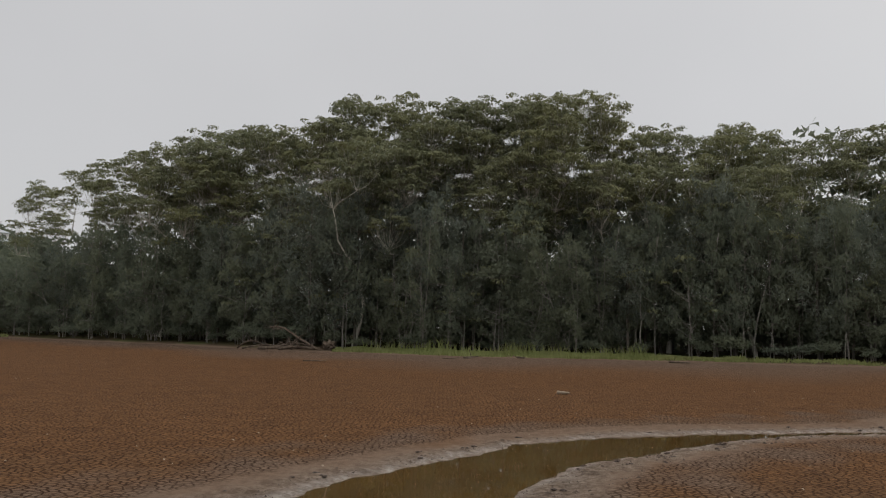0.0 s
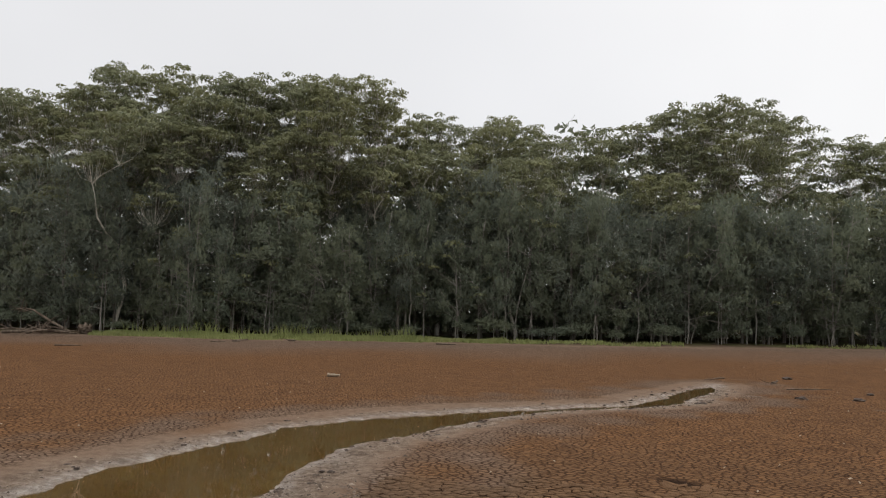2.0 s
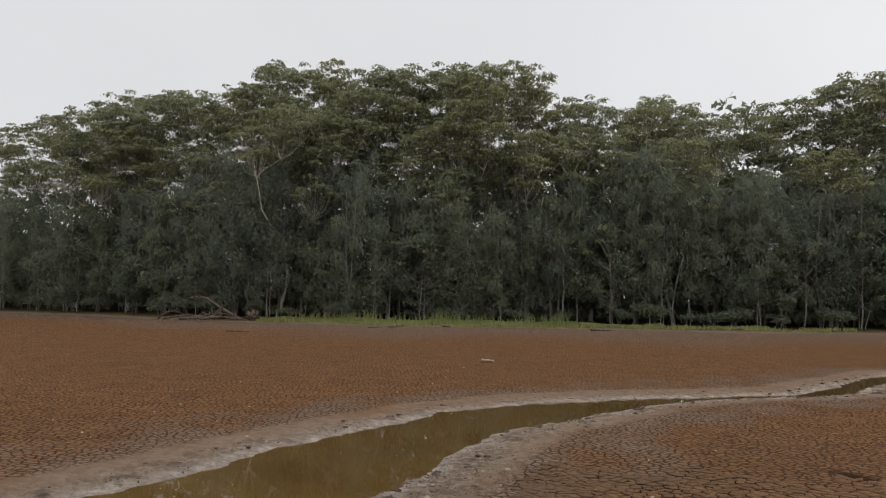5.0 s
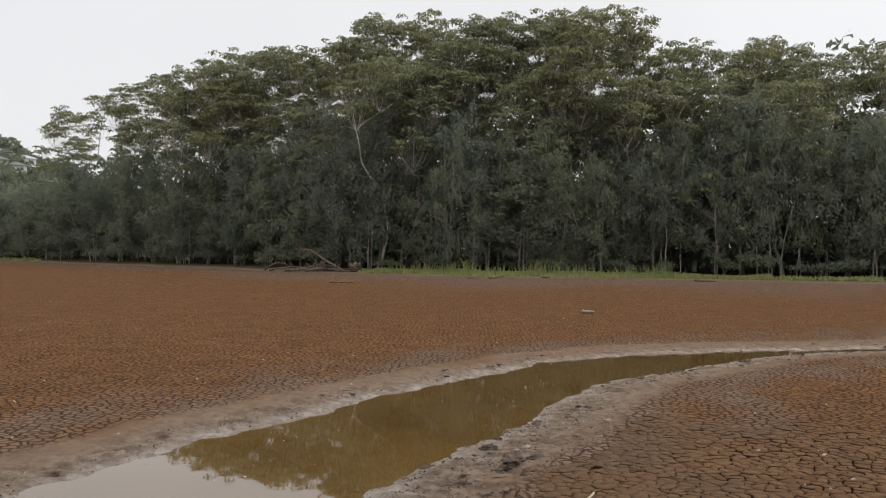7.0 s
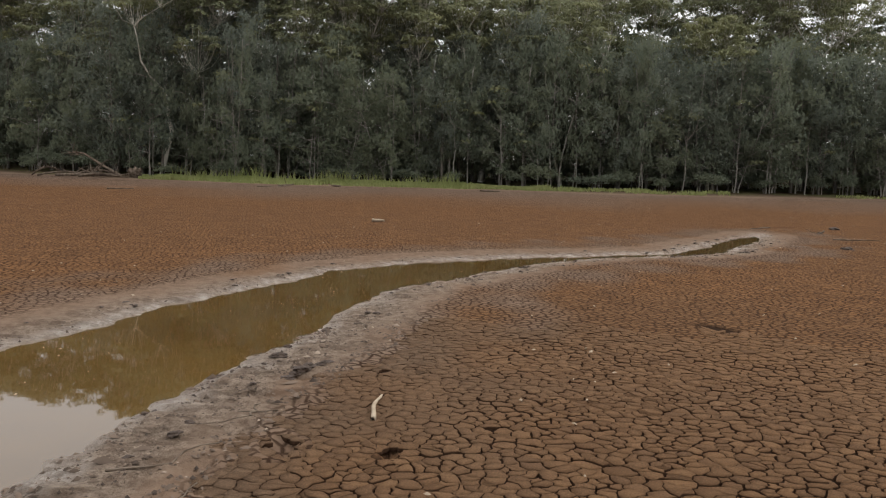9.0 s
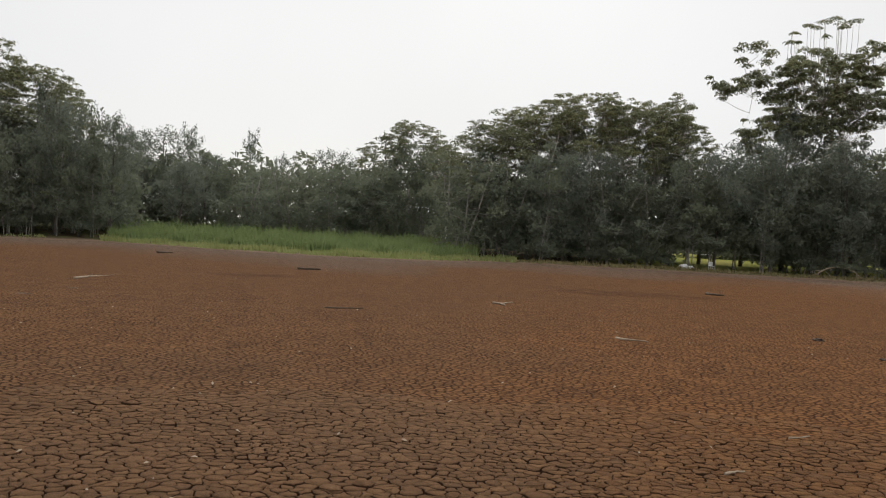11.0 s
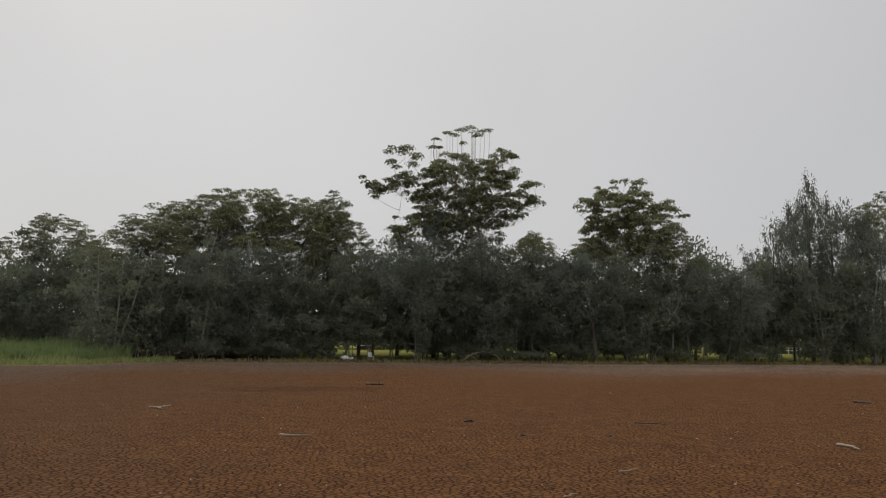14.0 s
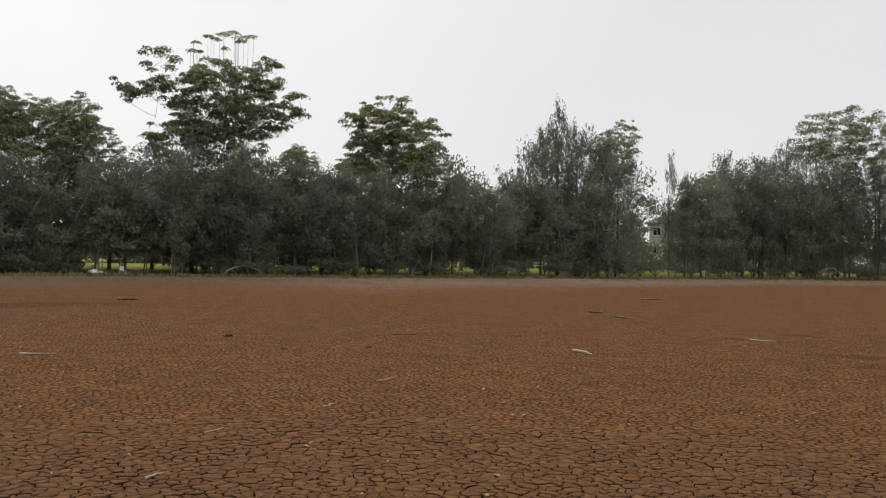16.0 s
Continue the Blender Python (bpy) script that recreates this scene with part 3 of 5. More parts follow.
def gum_tree(name, seed, tall, wide, fork=0.45, low=0.5, heads=11, cap=0.68, leaves=50, dense=2.0, under=-0.1, masses=(), fit=True, label="tall eucalypt with pale bare limbs and domed olive crown"):
    """A eucalypt: pale forked trunk, bare limbs that branch again and again, heads of small domes of leaves with gaps between."""
    rng = np.random.default_rng(seed)
    wood, crown = Geo(), Geo()
    lean = rng.normal(size=2) * tall * 0.02
    joint = np.array([lean[0], lean[1], tall * fork])
    girth = 0.008 * tall + 0.03
    kink = rng.normal(size=3) * tall * 0.012
    wood.tube([(0, 0, -0.3), (0, 0, 0.3), joint * 0.5 + kink, joint], [girth * 1.5, girth * 1.15, girth * 0.95, girth * 0.8], 8)
    rows = [(np.array([x, y, base - rise * 0.35 - half * 0.45]), half, rise, base) for x, y, base, half, rise in masses or gum_masses(rng, tall, wide, low, heads)]
    rows.sort(key=lambda row: float(np.linalg.norm(row[0] - joint)))
    forks = [(joint * 0.8, 0.55), (joint, 0.6)]
    for hub, half, rise, base in rows:
        # each limb leaves the nearest fork below it
        cost = [np.linalg.norm(hub - p) + 0.25 * np.linalg.norm(p - joint) + 4 * max(0.0, p[2] - hub[2] + 0.5) for p, _ in forks]
        foot, share = forks[int(np.argmin(cost))]
        thick = girth * max(0.14, share * 0.72)
        span = hub - foot
        bow = np.r_[rng.normal(size=2) * 0.10, rng.normal() * 0.04 - 0.05] * np.linalg.norm(span)
        elbow = foot + span * 0.5 + bow
        wood.tube([foot, foot + span * 0.25 + bow * 0.8, elbow, foot + span * 0.78 + bow * 0.4, hub], np.array([1, 0.9, 0.8, 0.66, 0.5]) * thick, 6)
        forks += [(elbow, share * 0.75), (hub, share * 0.55)]
        caps = max(1, int(round((half / cap) ** 2 * dense * (0.55 + 0.45 * min(2.0, rise / half * 1.4)) * (0.5 if half < 0.9 else 1.0))))
        for i in range(caps):
            r = cap * rng.uniform(0.6, 1.2) if caps > 3 else half * rng.uniform(0.7, 0.9)
            f = math.sqrt((i + 0.5) / caps)
            a = i * 2.4 + rng.uniform(-0.5, 0.5)
            reach = max(0.0, half - 0.45 * r) * f
            flat = rng.uniform(0.45, 0.68) + (0.15 if masses else 0)
            lift = math.sqrt(max(0.0, 1 - f * f)) * rng.uniform(under, 1.0)
            c = np.array([hub[0] + math.cos(a) * reach, hub[1] + math.sin(a) * reach, base + (rise - r * flat if lift > 0 else rise) * lift + rng.normal() * (0.22 if masses else 0.12) * half])
            wood.tube([hub + rng.normal(size=3) * 0.06, (hub + c) / 2 + [math.cos(a) * reach * 0.12, math.sin(a) * reach * 0.12, -0.1 * half], c + [0, 0, r * flat * 0.3]],
                      [thick * 0.36, thick * 0.24, 0.015], 3)
            spots, face = cap_leaves(rng, c, r, flat, int(leaves * (0.4 + 0.6 * (r / cap) ** 2)))
            crown.leaves(rng, spots, 0.27, 0.14, 0.2, facing=face)
    if fit:
        grow = tall / crown.top()
        wood.stretch(grow), crown.stretch(grow)
    ob = thing(name, label, "tree")
    part("trunk", wood.mesh("gum_trunk", PALE_BARK, True), ob, "pale grey forked trunk and limbs")
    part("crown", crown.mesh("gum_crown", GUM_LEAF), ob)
    return ob


def swamp_oak(name, seed, tall, wide, leaves=3400, low=0.10, lean=0.0, n=52):
    """A casuarina: straight dark trunk, upswept branches that end in ragged plumes of needles, with gaps between."""
    rng = np.random.default_rng(seed)
    wood, limbs, crown = Geo(), Geo(), Geo()
    girth = 0.008 * tall + 0.03
    top = np.array([lean * tall, 0, tall * 0.93])
    wood.tube([(0, 0, -0.3), (0, 0, 0.2), top * 0.5 + [0.15, 0.08, 0], top], [girth * 1.4, girth, girth * 0.7, 0.02], 7)
    for i in range(n):
        f = low + (1 - low) * ((i + rng.uniform(0, 1)) / n) ** 1.05
        reach = wide * ((1.04 - f) ** 0.55 * min(1.0, (f - low + 0.2) * 2.6) * rng.choice([0.35, 0.6, 0.85, 1.1]) * rng.uniform(0.85, 1.15) + 0.07)
        each = int(leaves / n * (0.4 + 1.3 * reach / wide))
        a = rng.uniform(0, 2 * np.pi)
        root = top * (f * 0.95)
        tip = root + [np.cos(a) * reach, np.sin(a) * reach, reach * rng.uniform(0.5, 1.3)]
        limbs.tube([root, (root + tip) / 2 + [0, 0, -0.06 * reach], tip], [girth * 0.3 * (1.1 - f), girth * 0.2 * (1.1 - f), 0.012], 3)
        size = 0.10 * wide + 0.16 * reach
        for t in (1.0, 0.6):
            c = root + (tip - root) * t + rng.normal(size=3) * size * 0.25
            m = int(each * (0.6 if t == 1.0 else 0.4))
            p = rng.normal(size=(m, 3))
            p /= np.linalg.norm(p, axis=1)[:, None]
            crown.leaves(rng, c + p * rng.uniform(0.1, 1.2, (m, 1)) * [size, size, size * 1.35], 0.40, 0.10, 1.3)
    grow = tall / crown.top()
    wood.stretch(grow), limbs.stretch(grow), crown.stretch(grow)
    ob = thing(name, "dark grey-green swamp oak with drooping needle foliage", "tree")
    part("trunk", wood.mesh("oak_trunk", GREY_BARK, True), ob, "straight dark grey trunk")
    part("branchwork", limbs.mesh("oak_branches", GREY_BARK), ob, "thin dark upswept branches", "stuff")
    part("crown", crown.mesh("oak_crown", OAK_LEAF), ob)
    return ob


def paperbark(name, seed, tall, wide, leaves=3100, low=0.08, stems=3):
    """An understorey tree with several thin pale stems and a dense irregular crown."""
    rng = np.random.default_rng(seed)
    wood, crown = Geo(), Geo()
    ends = []
    for i in range(stems):
        a = rng.uniform(0, 6.28)
        foot = np.array([np.cos(a), np.sin(a), 0]) * rng.uniform(0.05, 0.35)
        top = foot * 2.5 + np.r_[rng.normal(size=2) * wide * 0.5, tall * rng.uniform(0.7, 0.95)]
        g = rng.uniform(0.028, 0.065)
        wood.tube([foot - [0, 0, 0.3], foot + [0, 0, 0.3], (foot + top) / 2 + np.r_[rng.normal(size=2) * 0.25, 0], top], [g * 1.3, g, g * 0.75, 0.02], 6)
        ends.append((foot, top))
    n = 40
    each = leaves // n
    for i in range(n):
        foot, top = ends[i % stems]
        f = rng.uniform(low, 1.0)
        base = foot + (top - foot) * f
        r = wide * (0.35 + 0.65 * math.sin(min(1.0, f * 1.1) * math.pi)) * rng.uniform(0.2, 1)
        a = rng.uniform(0, 6.28)
        c = base + [np.cos(a) * r, np.sin(a) * r, tall * 0.05 * rng.normal()]
        wood.tube([base - [0, 0, 0.2], (base + c) / 2, c], [0.035, 0.025, 0.012], 3)
        size, stretch = wide * rng.uniform(0.24, 0.42), rng.uniform(1.0, 1.4)
        crown.leaves(rng, clump_leaves(rng, c, size, stretch, each), 0.32, 0.13, 1.1)
    grow = tall / crown.top()
    wood.stretch(grow), crown.stretch(grow)
    ob = thing(name, "dense dark green paperbark with thin pale stems", "tree")
    part("trunk", wood.mesh("paperbark_stems", PAPER_BARK, True), ob, "thin pale stems")
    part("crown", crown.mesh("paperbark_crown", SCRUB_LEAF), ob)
    return ob


def shrub(name, seed, tall, wide, leaves=900):
    rng = np.random.default_rng(seed)
    crown = Geo()
    ob = thing(name, "low dark green shrub at the foot of the trees", "shrub")
    for i in range(5):
        a = rng.uniform(0, 6.28)
        tip = np.array([np.cos(a) * wide * rng.uniform(0.2, 0.8), np.sin(a) * wide * rng.uniform(0.2, 0.8), tall * rng.uniform(0.5, 0.9)])
        stem = Geo()
        stem.tube([(0, 0, -0.1), tip * [0.35, 0.35, 0.5], tip], [0.03, 0.022, 0.008], 4)
        part("stem", stem.mesh("shrub_stem", GREY_BARK), ob)
        crown.leaves(rng, clump_leaves(rng, tip * [1, 1, 0.75], wide * rng.uniform(0.35, 0.6), tall / wide * 0.6, leaves // 5), 0.22, 0.09, 0.2)
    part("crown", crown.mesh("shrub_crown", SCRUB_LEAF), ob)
    return ob


def stand(ob, az, d, turn=0.0, size=1.0, tall=None):
    """The pose of a tree at an azimuth and distance, on the ground."""
    x, y = spot(az, d)
    z = float(height(np.array([x]), np.array([y]))[0])
    return Matrix.Translation((x, y, z - 0.05)) @ Matrix.Rotation(radians(turn), 4, "Z") @ Matrix.Diagonal((size, size, tall or size, 1))


class Kinds:
    """Tree models that are built once and copied, each drawn with its own turn and size."""

    def __init__(self, models, group):
        self.models, self.used, self.group = models, set(), group

    def plant(self, k, az, d, turn, size, tall=None):
        ob = self.models[k % len(self.models)]
        m = stand(ob, az, d, turn, size, tall)
        if ob.name in self.used:
            made = copy_thing(ob, m @ Matrix.Diagonal((1 / ob.scale.x, 1 / ob.scale.y, 1 / ob.scale.z, 1)))
        else:
            self.used.add(ob.name)
            ob.matrix_basis = m
            made = ob
        return tagged(made, group=self.group)


# models are 20 m (gum), 14 m (oak), 9 m (paperbark) and 2 m (shrub) tall
GUMS = Kinds([gum_tree("gum_tree", 11, 20, 5.0, 0.45, 0.52, 12), gum_tree("gum_tree", 12, 20, 6.0, 0.42, 0.55, 13), gum_tree("gum_tree", 13, 20, 4.2, 0.5, 0.55, 10),
              gum_tree("gum_tree", 14, 20, 5.5, 0.46, 0.48, 14), gum_tree("gum_tree", 15, 20, 4.5, 0.5, 0.6, 9),
              gum_tree("gum_tree", 16, 20, 6.5, 0.42, 0.5, 15)], "gums of the forest")
OAKS = Kinds([swamp_oak("swamp_oak", 21, 14, 3.4, 4400), swamp_oak("swamp_oak", 22, 14, 4.2, 4800), swamp_oak("swamp_oak", 23, 14, 3.0, 3800),
              swamp_oak("swamp_oak", 24, 14, 3.7, 4400, 0.16, 0.03)], "swamp oaks of the forest")
BARKS = Kinds([paperbark("paperbark_tree", 31, 9, 2.3, 3100), paperbark("paperbark_tree", 32, 9, 2.8, 3100, 0.08, 4), paperbark("paperbark_tree", 33, 9, 2.1, 3100, 0.20, 2),
               paperbark("paperbark_tree", 34, 9, 2.4, 3100, 0.16, 3)], "paperbarks along the shore")
SHRUBS = Kinds([shrub("shrub", 41, 2, 1.5), shrub("shrub", 42, 2, 1.9, 1100), shrub("shrub", 43, 2, 1.2, 700)], "shrubs along the shore")

# skyline of the main forest: azimuth, elevation of the tree tops
RIDGE = [(27, 5.8), (24, 8.9), (20, 10.4), (14.5, 12.0), (9, 13.2), (4, 14.7), (0, 14.4), (-4, 15.0), (-8, 15.2), (-11, 14.4), (-13, 13.3), (-16, 12.9), (-19, 13.0), (-21, 11.9),
         (-26, 12.8), (-29, 13.4), (-32, 14.0), (-34, 13.4), (-37, 11.6), (-40, 11.1), (-43, 10.8), (-45, 10.2), (-49, 9.2), (-51, 8.0), (-53, 6.6)]


def shore_at(az):
    return float(bend(SHORE, az))


def plant_forest():
    rng = np.random.default_rng(101)
    # the tall back row makes the skyline
    az = 24.6
    while az > -53:
        d = shore_at(az) + rng.uniform(9, 17)
        top = d * math.tan(radians(float(bend(RIDGE, az)) + rng.uniform(-0.3, 0.75))) + EYE - 0.7
        s = top / 20
        GUMS.plant(int(rng.integers(0, 6)), az, d, rng.uniform(0, 360), rng.uniform(0.8, 1.05) * min(1.0, s * 1.1), s)
        az -= rng.uniform(1.7, 2.5)
    # a second, lower row of gums in front of it
    az = 24.3
    while az > -51:
        d = shore_at(az) + rng.uniform(7.5, 11)
        top = d * math.tan(radians(float(bend(RIDGE, az)) * rng.uniform(0.66, 0.9))) + EYE - 0.7
        s = top / 20
        GUMS.plant(int(rng.integers(0, 6)), az, d, rng.uniform(0, 360), rng.uniform(0.6, 0.85), s)
        az -= rng.uniform(2.8, 4.0)
    # the dark screen of swamp oaks and paperbarks
    az = 34.0
    while az > -54:
        d = shore_at(az) + rng.uniform(3.5, 10)
        cut = 1.0 - 0.22 * float(soft(az, 25.0, 26.5))
        if rng.uniform() < 0.55:
            OAKS.plant(int(rng.integers(0, 4)), az, d, rng.uniform(0, 360), rng.uniform(0.7, 0.95), rng.uniform(0.6, 0.9) * cut)
        else:
            BARKS.plant(int(rng.integers(0, 4)), az, d, rng.uniform(0, 360), rng.uniform(0.85, 1.2), rng.uniform(0.8, 1.25) * cut)
        az -= rng.uniform(0.7, 1.2)
    az = 33.0
    while az > -53:
        BARKS.plant(int(rng.integers(1, 4)), az, shore_at(az) + rng.uniform(2.4, 4.6), rng.uniform(0, 360), rng.uniform(0.6, 0.9), rng.uniform(0.7, 1.15))
        az -= rng.uniform(1.2, 2.2)


plant_forest()
forked = gum_tree("gum_tree", 77, 14.5, 4.2, 0.36, 0.62, 11, label="eucalypt with a white forked trunk above the shore scrub")
forked.matrix_basis = stand(forked, 5.6, shore_at(5.6) + 3.8, 20, 1.0)
for az, turn, size in ((-19.5, 200, 0.85), (-28.6, 300, 0.8), (-4.8, 80, 0.72), (-11.5, 140, 0.9)):
    copy_thing(forked, stand(forked, az, shore_at(az) + 6.6, turn, size))


def slender_gum(seed, tall, lean, branches):
    """A thin crooked pale stem with bare side branches and a few sparse tufts, standing in front of the dark trees."""
    rng = np.random.default_rng(seed)
    wood, crown = Geo(), Geo()
    n = 8
    t = np.linspace(0, 1, n)
    sway = np.cumsum(rng.normal(size=(n, 2)), axis=0) * tall * 0.014
    path = np.c_[lean * tall * t + sway[:, 0], sway[:, 1], tall * t - 0.3 * (t == 0)]
    girth = 0.022 + 0.0036 * tall
    wood.tube(path, girth * (1.25 - t), 6)
    for k in range(branches):
        i = int(rng.integers(2, n - 1))
        side = rng.choice([-1, 1])
        tip = path[i] + [side * rng.uniform(0.5, 1.6), rng.normal() * 0.4, rng.uniform(0.3, 2.0)]
        wood.tube([path[i], (path[i] + tip) / 2 + rng.normal(size=3) * 0.12, tip], [girth * 0.5, girth * 0.36, 0.015], 4)
        if rng.uniform() < 0.7:
            r = rng.uniform(0.35, 0.6)
            spots, face = cap_leaves(rng, tip, r, 0.5, 40)
            crown.leaves(rng, spots, 0.24, 0.10, 0.4, facing=face)
    r = 0.7
    spots, face = cap_leaves(rng, path[-1], r, 0.6, 60)
    crown.leaves(rng, spots, 0.24, 0.10, 0.4, facing=face)
    ob = thing("slender_gum", "thin crooked pale-stemmed young gum before dark trees", "tree", "slender gums of the forest edge")
    part("trunk", wood.mesh("slender_trunk", PAPER_BARK, True), ob, "thin pale crooked stem")
    part("crown", crown.mesh("slender_crown", GUM_LEAF), ob)
    return ob


# azimuth, metres behind the shore, height, lean
for k, (az, back, tall, lean, branches) in enumerate(((2.1, 2.2, 6.4, 0.01, 3), (1.6, 2.6, 6.0, -0.03, 2), (-18.1, 2.0, 3.8, 0.02, 4), (-19.4, 2.6, 7.6, 0.14, 6), (-27.1, 2.0, 4.6, 0.03, 5), (-24.6, 2.5, 4.2, -0.02, 3),
                                                      (-34.2, 2.2, 5.2, 0.0, 2), (-30.2, 2.0, 5.6, 0.03, 4), (7.6, 2.4, 3.6, -0.04, 3), (6.9, 2.2, 3.4, 0.06, 2), (-3.4, 2.4, 4.4, 0.05, 4), (-8.2, 2.4, 2.6, 0.0, 4),
                                                      (-40.8, 1.8, 2.4, 0.1, 5), (-1.4, 2.8, 4.8, 0.06, 3), (12.6, 2.6, 4.6, 0.02, 4), (17.5, 2.6, 4.4, 0.04, 3), (-36.5, 2.4, 4.6, -0.03, 4), (-44.5, 2.2, 4.2, 0.05, 4),
                                                      (-49.0, 2.2, 3.8, -0.03, 4), (-12.6, 2.6, 5.2, 0.03, 4), (-15.6, 2.4, 6.0, -0.02, 5))):
    gum = slender_gum(500 + k, tall, lean, branches)
    gum.matrix_basis = stand(gum, az, shore_at(az) + back + 0.9, az, 1.0)
# the park side: azimuth, distance, height, width factor, model
PARK_GUMS = [(-76.6, 74, 11.2, 0.75, 0), (-78.4, 76, 12.6, 0.7, 3), (-81.0, 75, 14.0, 0.72, 4), (-83.6, 76, 14.2, 0.66, 1), (-86.2, 75, 13.6, 0.62, 3), (-88.6, 75, 14.2, 0.5, 2),
             (-110.3, 80, 12.4, 0.36, 5), (-101.5, 80, 11.6, 0.55, 0), (-95.9, 78, 11.0, 0.5, 2), (-122.5, 93, 16.4, 0.55, 2), (-121.6, 95, 15.2, 0.5, 4), (-141.0, 120, 19.0, 1.0, 0),
             (-79.7, 77, 13.0, 0.6, 1), (-82.3, 78, 13.8, 0.6, 0), (-84.9, 77, 13.6, 0.6, 4), (-87.4, 77, 13.8, 0.55, 5), (-89.6, 76, 12.4, 0.42, 3)]
PARK_OAKS = [(-115.2, 88, 11.0, 0.8, 2), (-116.4, 88, 13.2, 0.7, 0), (-117.4, 90, 15.3, 0.6, 2), (-118.5, 90, 18.4, 0.62, 0), (-119.6, 91, 16.2, 0.9, 1), (-120.6, 92, 15.0, 0.9, 3), (-122.2, 90, 12.5, 1.1, 1),
             (-125.45, 96, 13.6, 0.36, 2), (-126.4, 100, 11.6, 0.6, 0), (-127.4, 101, 11.8, 0.8, 1), (-128.6, 103, 14.4, 0.6, 3), (-129.8, 106, 12.8, 1.1, 1), (-131.0, 108, 14.6, 1.1, 3),
             (-132.3, 110, 16.4, 1.0, 0), (-133.8, 112, 13.0, 1.2, 1), (-135.6, 114, 13.5, 1.3, 3), (-137.4, 116, 14.0, 1.3, 1), (-139.4, 118, 13.0, 1.2, 0), (-91.3, 72, 9.4, 0.9, 1), (-104.0, 75, 9.4, 1.1, 1), (-113.6, 82, 8.4, 1.0, 3), (-94.6, 72, 10.4, 1.0, 1), (-98.3, 73, 10.6, 1.1, 3), (-101.6, 74, 9.8, 1.1, 0)]
BAY = [(-54.4, 100, 10.9, 0.9, 1), (-56.4, 100, 11.4, 1.3, 1), (-58.0, 102, 12.2, 0.7, 2), (-59.2, 102, 9.2, 1.0, 3), (-61.7, 104, 12.4, 0.55, 2), (-63.6, 102, 9.6, 0.6, 0), (-66.8, 98, 10.2, 0.9, 1)]
BAY_GUMS = [(-69.2, 92, 10.4, 0.42, 4), (-71.9, 88, 12.4, 0.62, 1), (-74.0, 86, 10.4, 0.5, 3), (-65.0, 106, 10.2, 0.5, 2)]
# the heads of single gums: across, height, half width, rise
GREAT = ((0, 15.7, 2.7, 2.1), (-2.5, 15.9, 1.3, 1.6), (3.2, 15.7, 1.4, 2.1), (2.6, 13.7, 1.8, 1.8), (-0.3, 13.8, 1.5, 1.3), (-5.3, 15.2, 1.5, 0.9), (-7.5, 14.7, 0.9, 1.0), (-8.6, 15.5, 0.46, 0.6),
         (-6.4, 18.0, 0.62, 0.5), (-5.0, 17.8, 0.77, 0.6), (-6.0, 17.0, 0.65, 0.6), (-4.3, 17.4, 0.7, 0.5), (-3.1, 13.7, 1.4, 1.5), (-5.1, 10.7, 1.3, 1.2), (-6.0, 12.3, 0.36, 0.5),
         (6.2, 15.1, 0.62, 0.6), (5.7, 14.3, 1.1, 0.8), (6.6, 13.7, 0.62, 0.5), (4.5, 12.7, 1.2, 1.2), (-1.4, 11.4, 2.1, 1.5), (4.1, 17.2, 0.65, 0.8), (1.6, 11.8, 2.2, 1.6), (-3.4, 12.2, 1.6, 1.4))
ROUND = ((-0.8, 14.5, 1.9, 1.2), (-3.6, 14.6, 0.56, 0.8), (-4.1, 13.6, 0.55, 0.7), (-2.8, 13.7, 1.05, 0.9), (1.0, 15.4, 0.7, 0.7), (-1.3, 15.8, 0.5, 0.3), (1.6, 14.7, 0.65, 0.7), (3.1, 13.5, 1.4, 0.9),
         (4.9, 12.8, 0.58, 0.45), (3.7, 11.5, 0.55, 0.6), (-1.6, 12.3, 1.8, 1.3), (0.6, 12.3, 1.2, 1.1), (-3.8, 9.7, 1.4, 1.4), (2.5, 10.0, 1.6, 0.8), (-0.5, 9.8, 2.2, 1.3), (0.2, 13.4, 1.8, 1.3), (1.6, 11.2, 1.8, 1.3), (-2.4, 11.0, 1.7, 1.4))
BROAD = ((1.4, 17.5, 4.0, 2.2), (2.1, 20.0, 0.73, 0.7), (3.5, 20.3, 0.88, 0.6), (5.6, 19.4, 0.73, 0.6), (-0.9, 19.7, 0.53, 0.3), (5.5, 17.6, 3.0, 1.5), (-1.2, 15.9, 2.3, 1.8), (6.1, 14.8, 3.3, 2.0), (1.7, 14.4, 3.0, 1.8))


def heads_of(rows, deep, seed):
    """Sets the heads of a crown at their depths along the view."""
    rng = np.random.default_rng(seed)
    return [(x, rng.uniform(-deep, deep) * min(1.0, half), up, half * 1.12, rise * 1.1) for x, up, half, rise in rows]


# skyline of the park side and the bay
PARK_RIDGE = [(-53, 5.8), (-57, 6.0), (-60, 3.9), (-62, 5.6), (-64, 4.6), (-69, 5.6), (-71.5, 7.0), (-74, 6.3), (-76, 7.9), (-81, 9.4), (-89.5, 9.6), (-90.7, 7.4), (-92.3, 8.5), (-95, 9.5),
              (-100, 9.0), (-102, 7.2), (-104.3, 6.7), (-105, 8.5), (-109, 9.4), (-111.2, 8.4), (-112.3, 6.6), (-114, 5.8), (-116, 7.0), (-118.5, 9.8), (-120.5, 8.7), (-123, 8.8), (-124.2, 3.0),
              (-125, 3.0), (-125.6, 6.5), (-127, 5.8), (-129, 7.0), (-132, 7.9), (-136, 9.0), (-152, 8.5)]
# gaps in the undergrowth through which the lawn shows
CLEARINGS = [(-88.4, -93.0), (-111.8, -113.0), (-116.2, -117.8)]
HOUSE_GAP = (-124.2, -125.2)


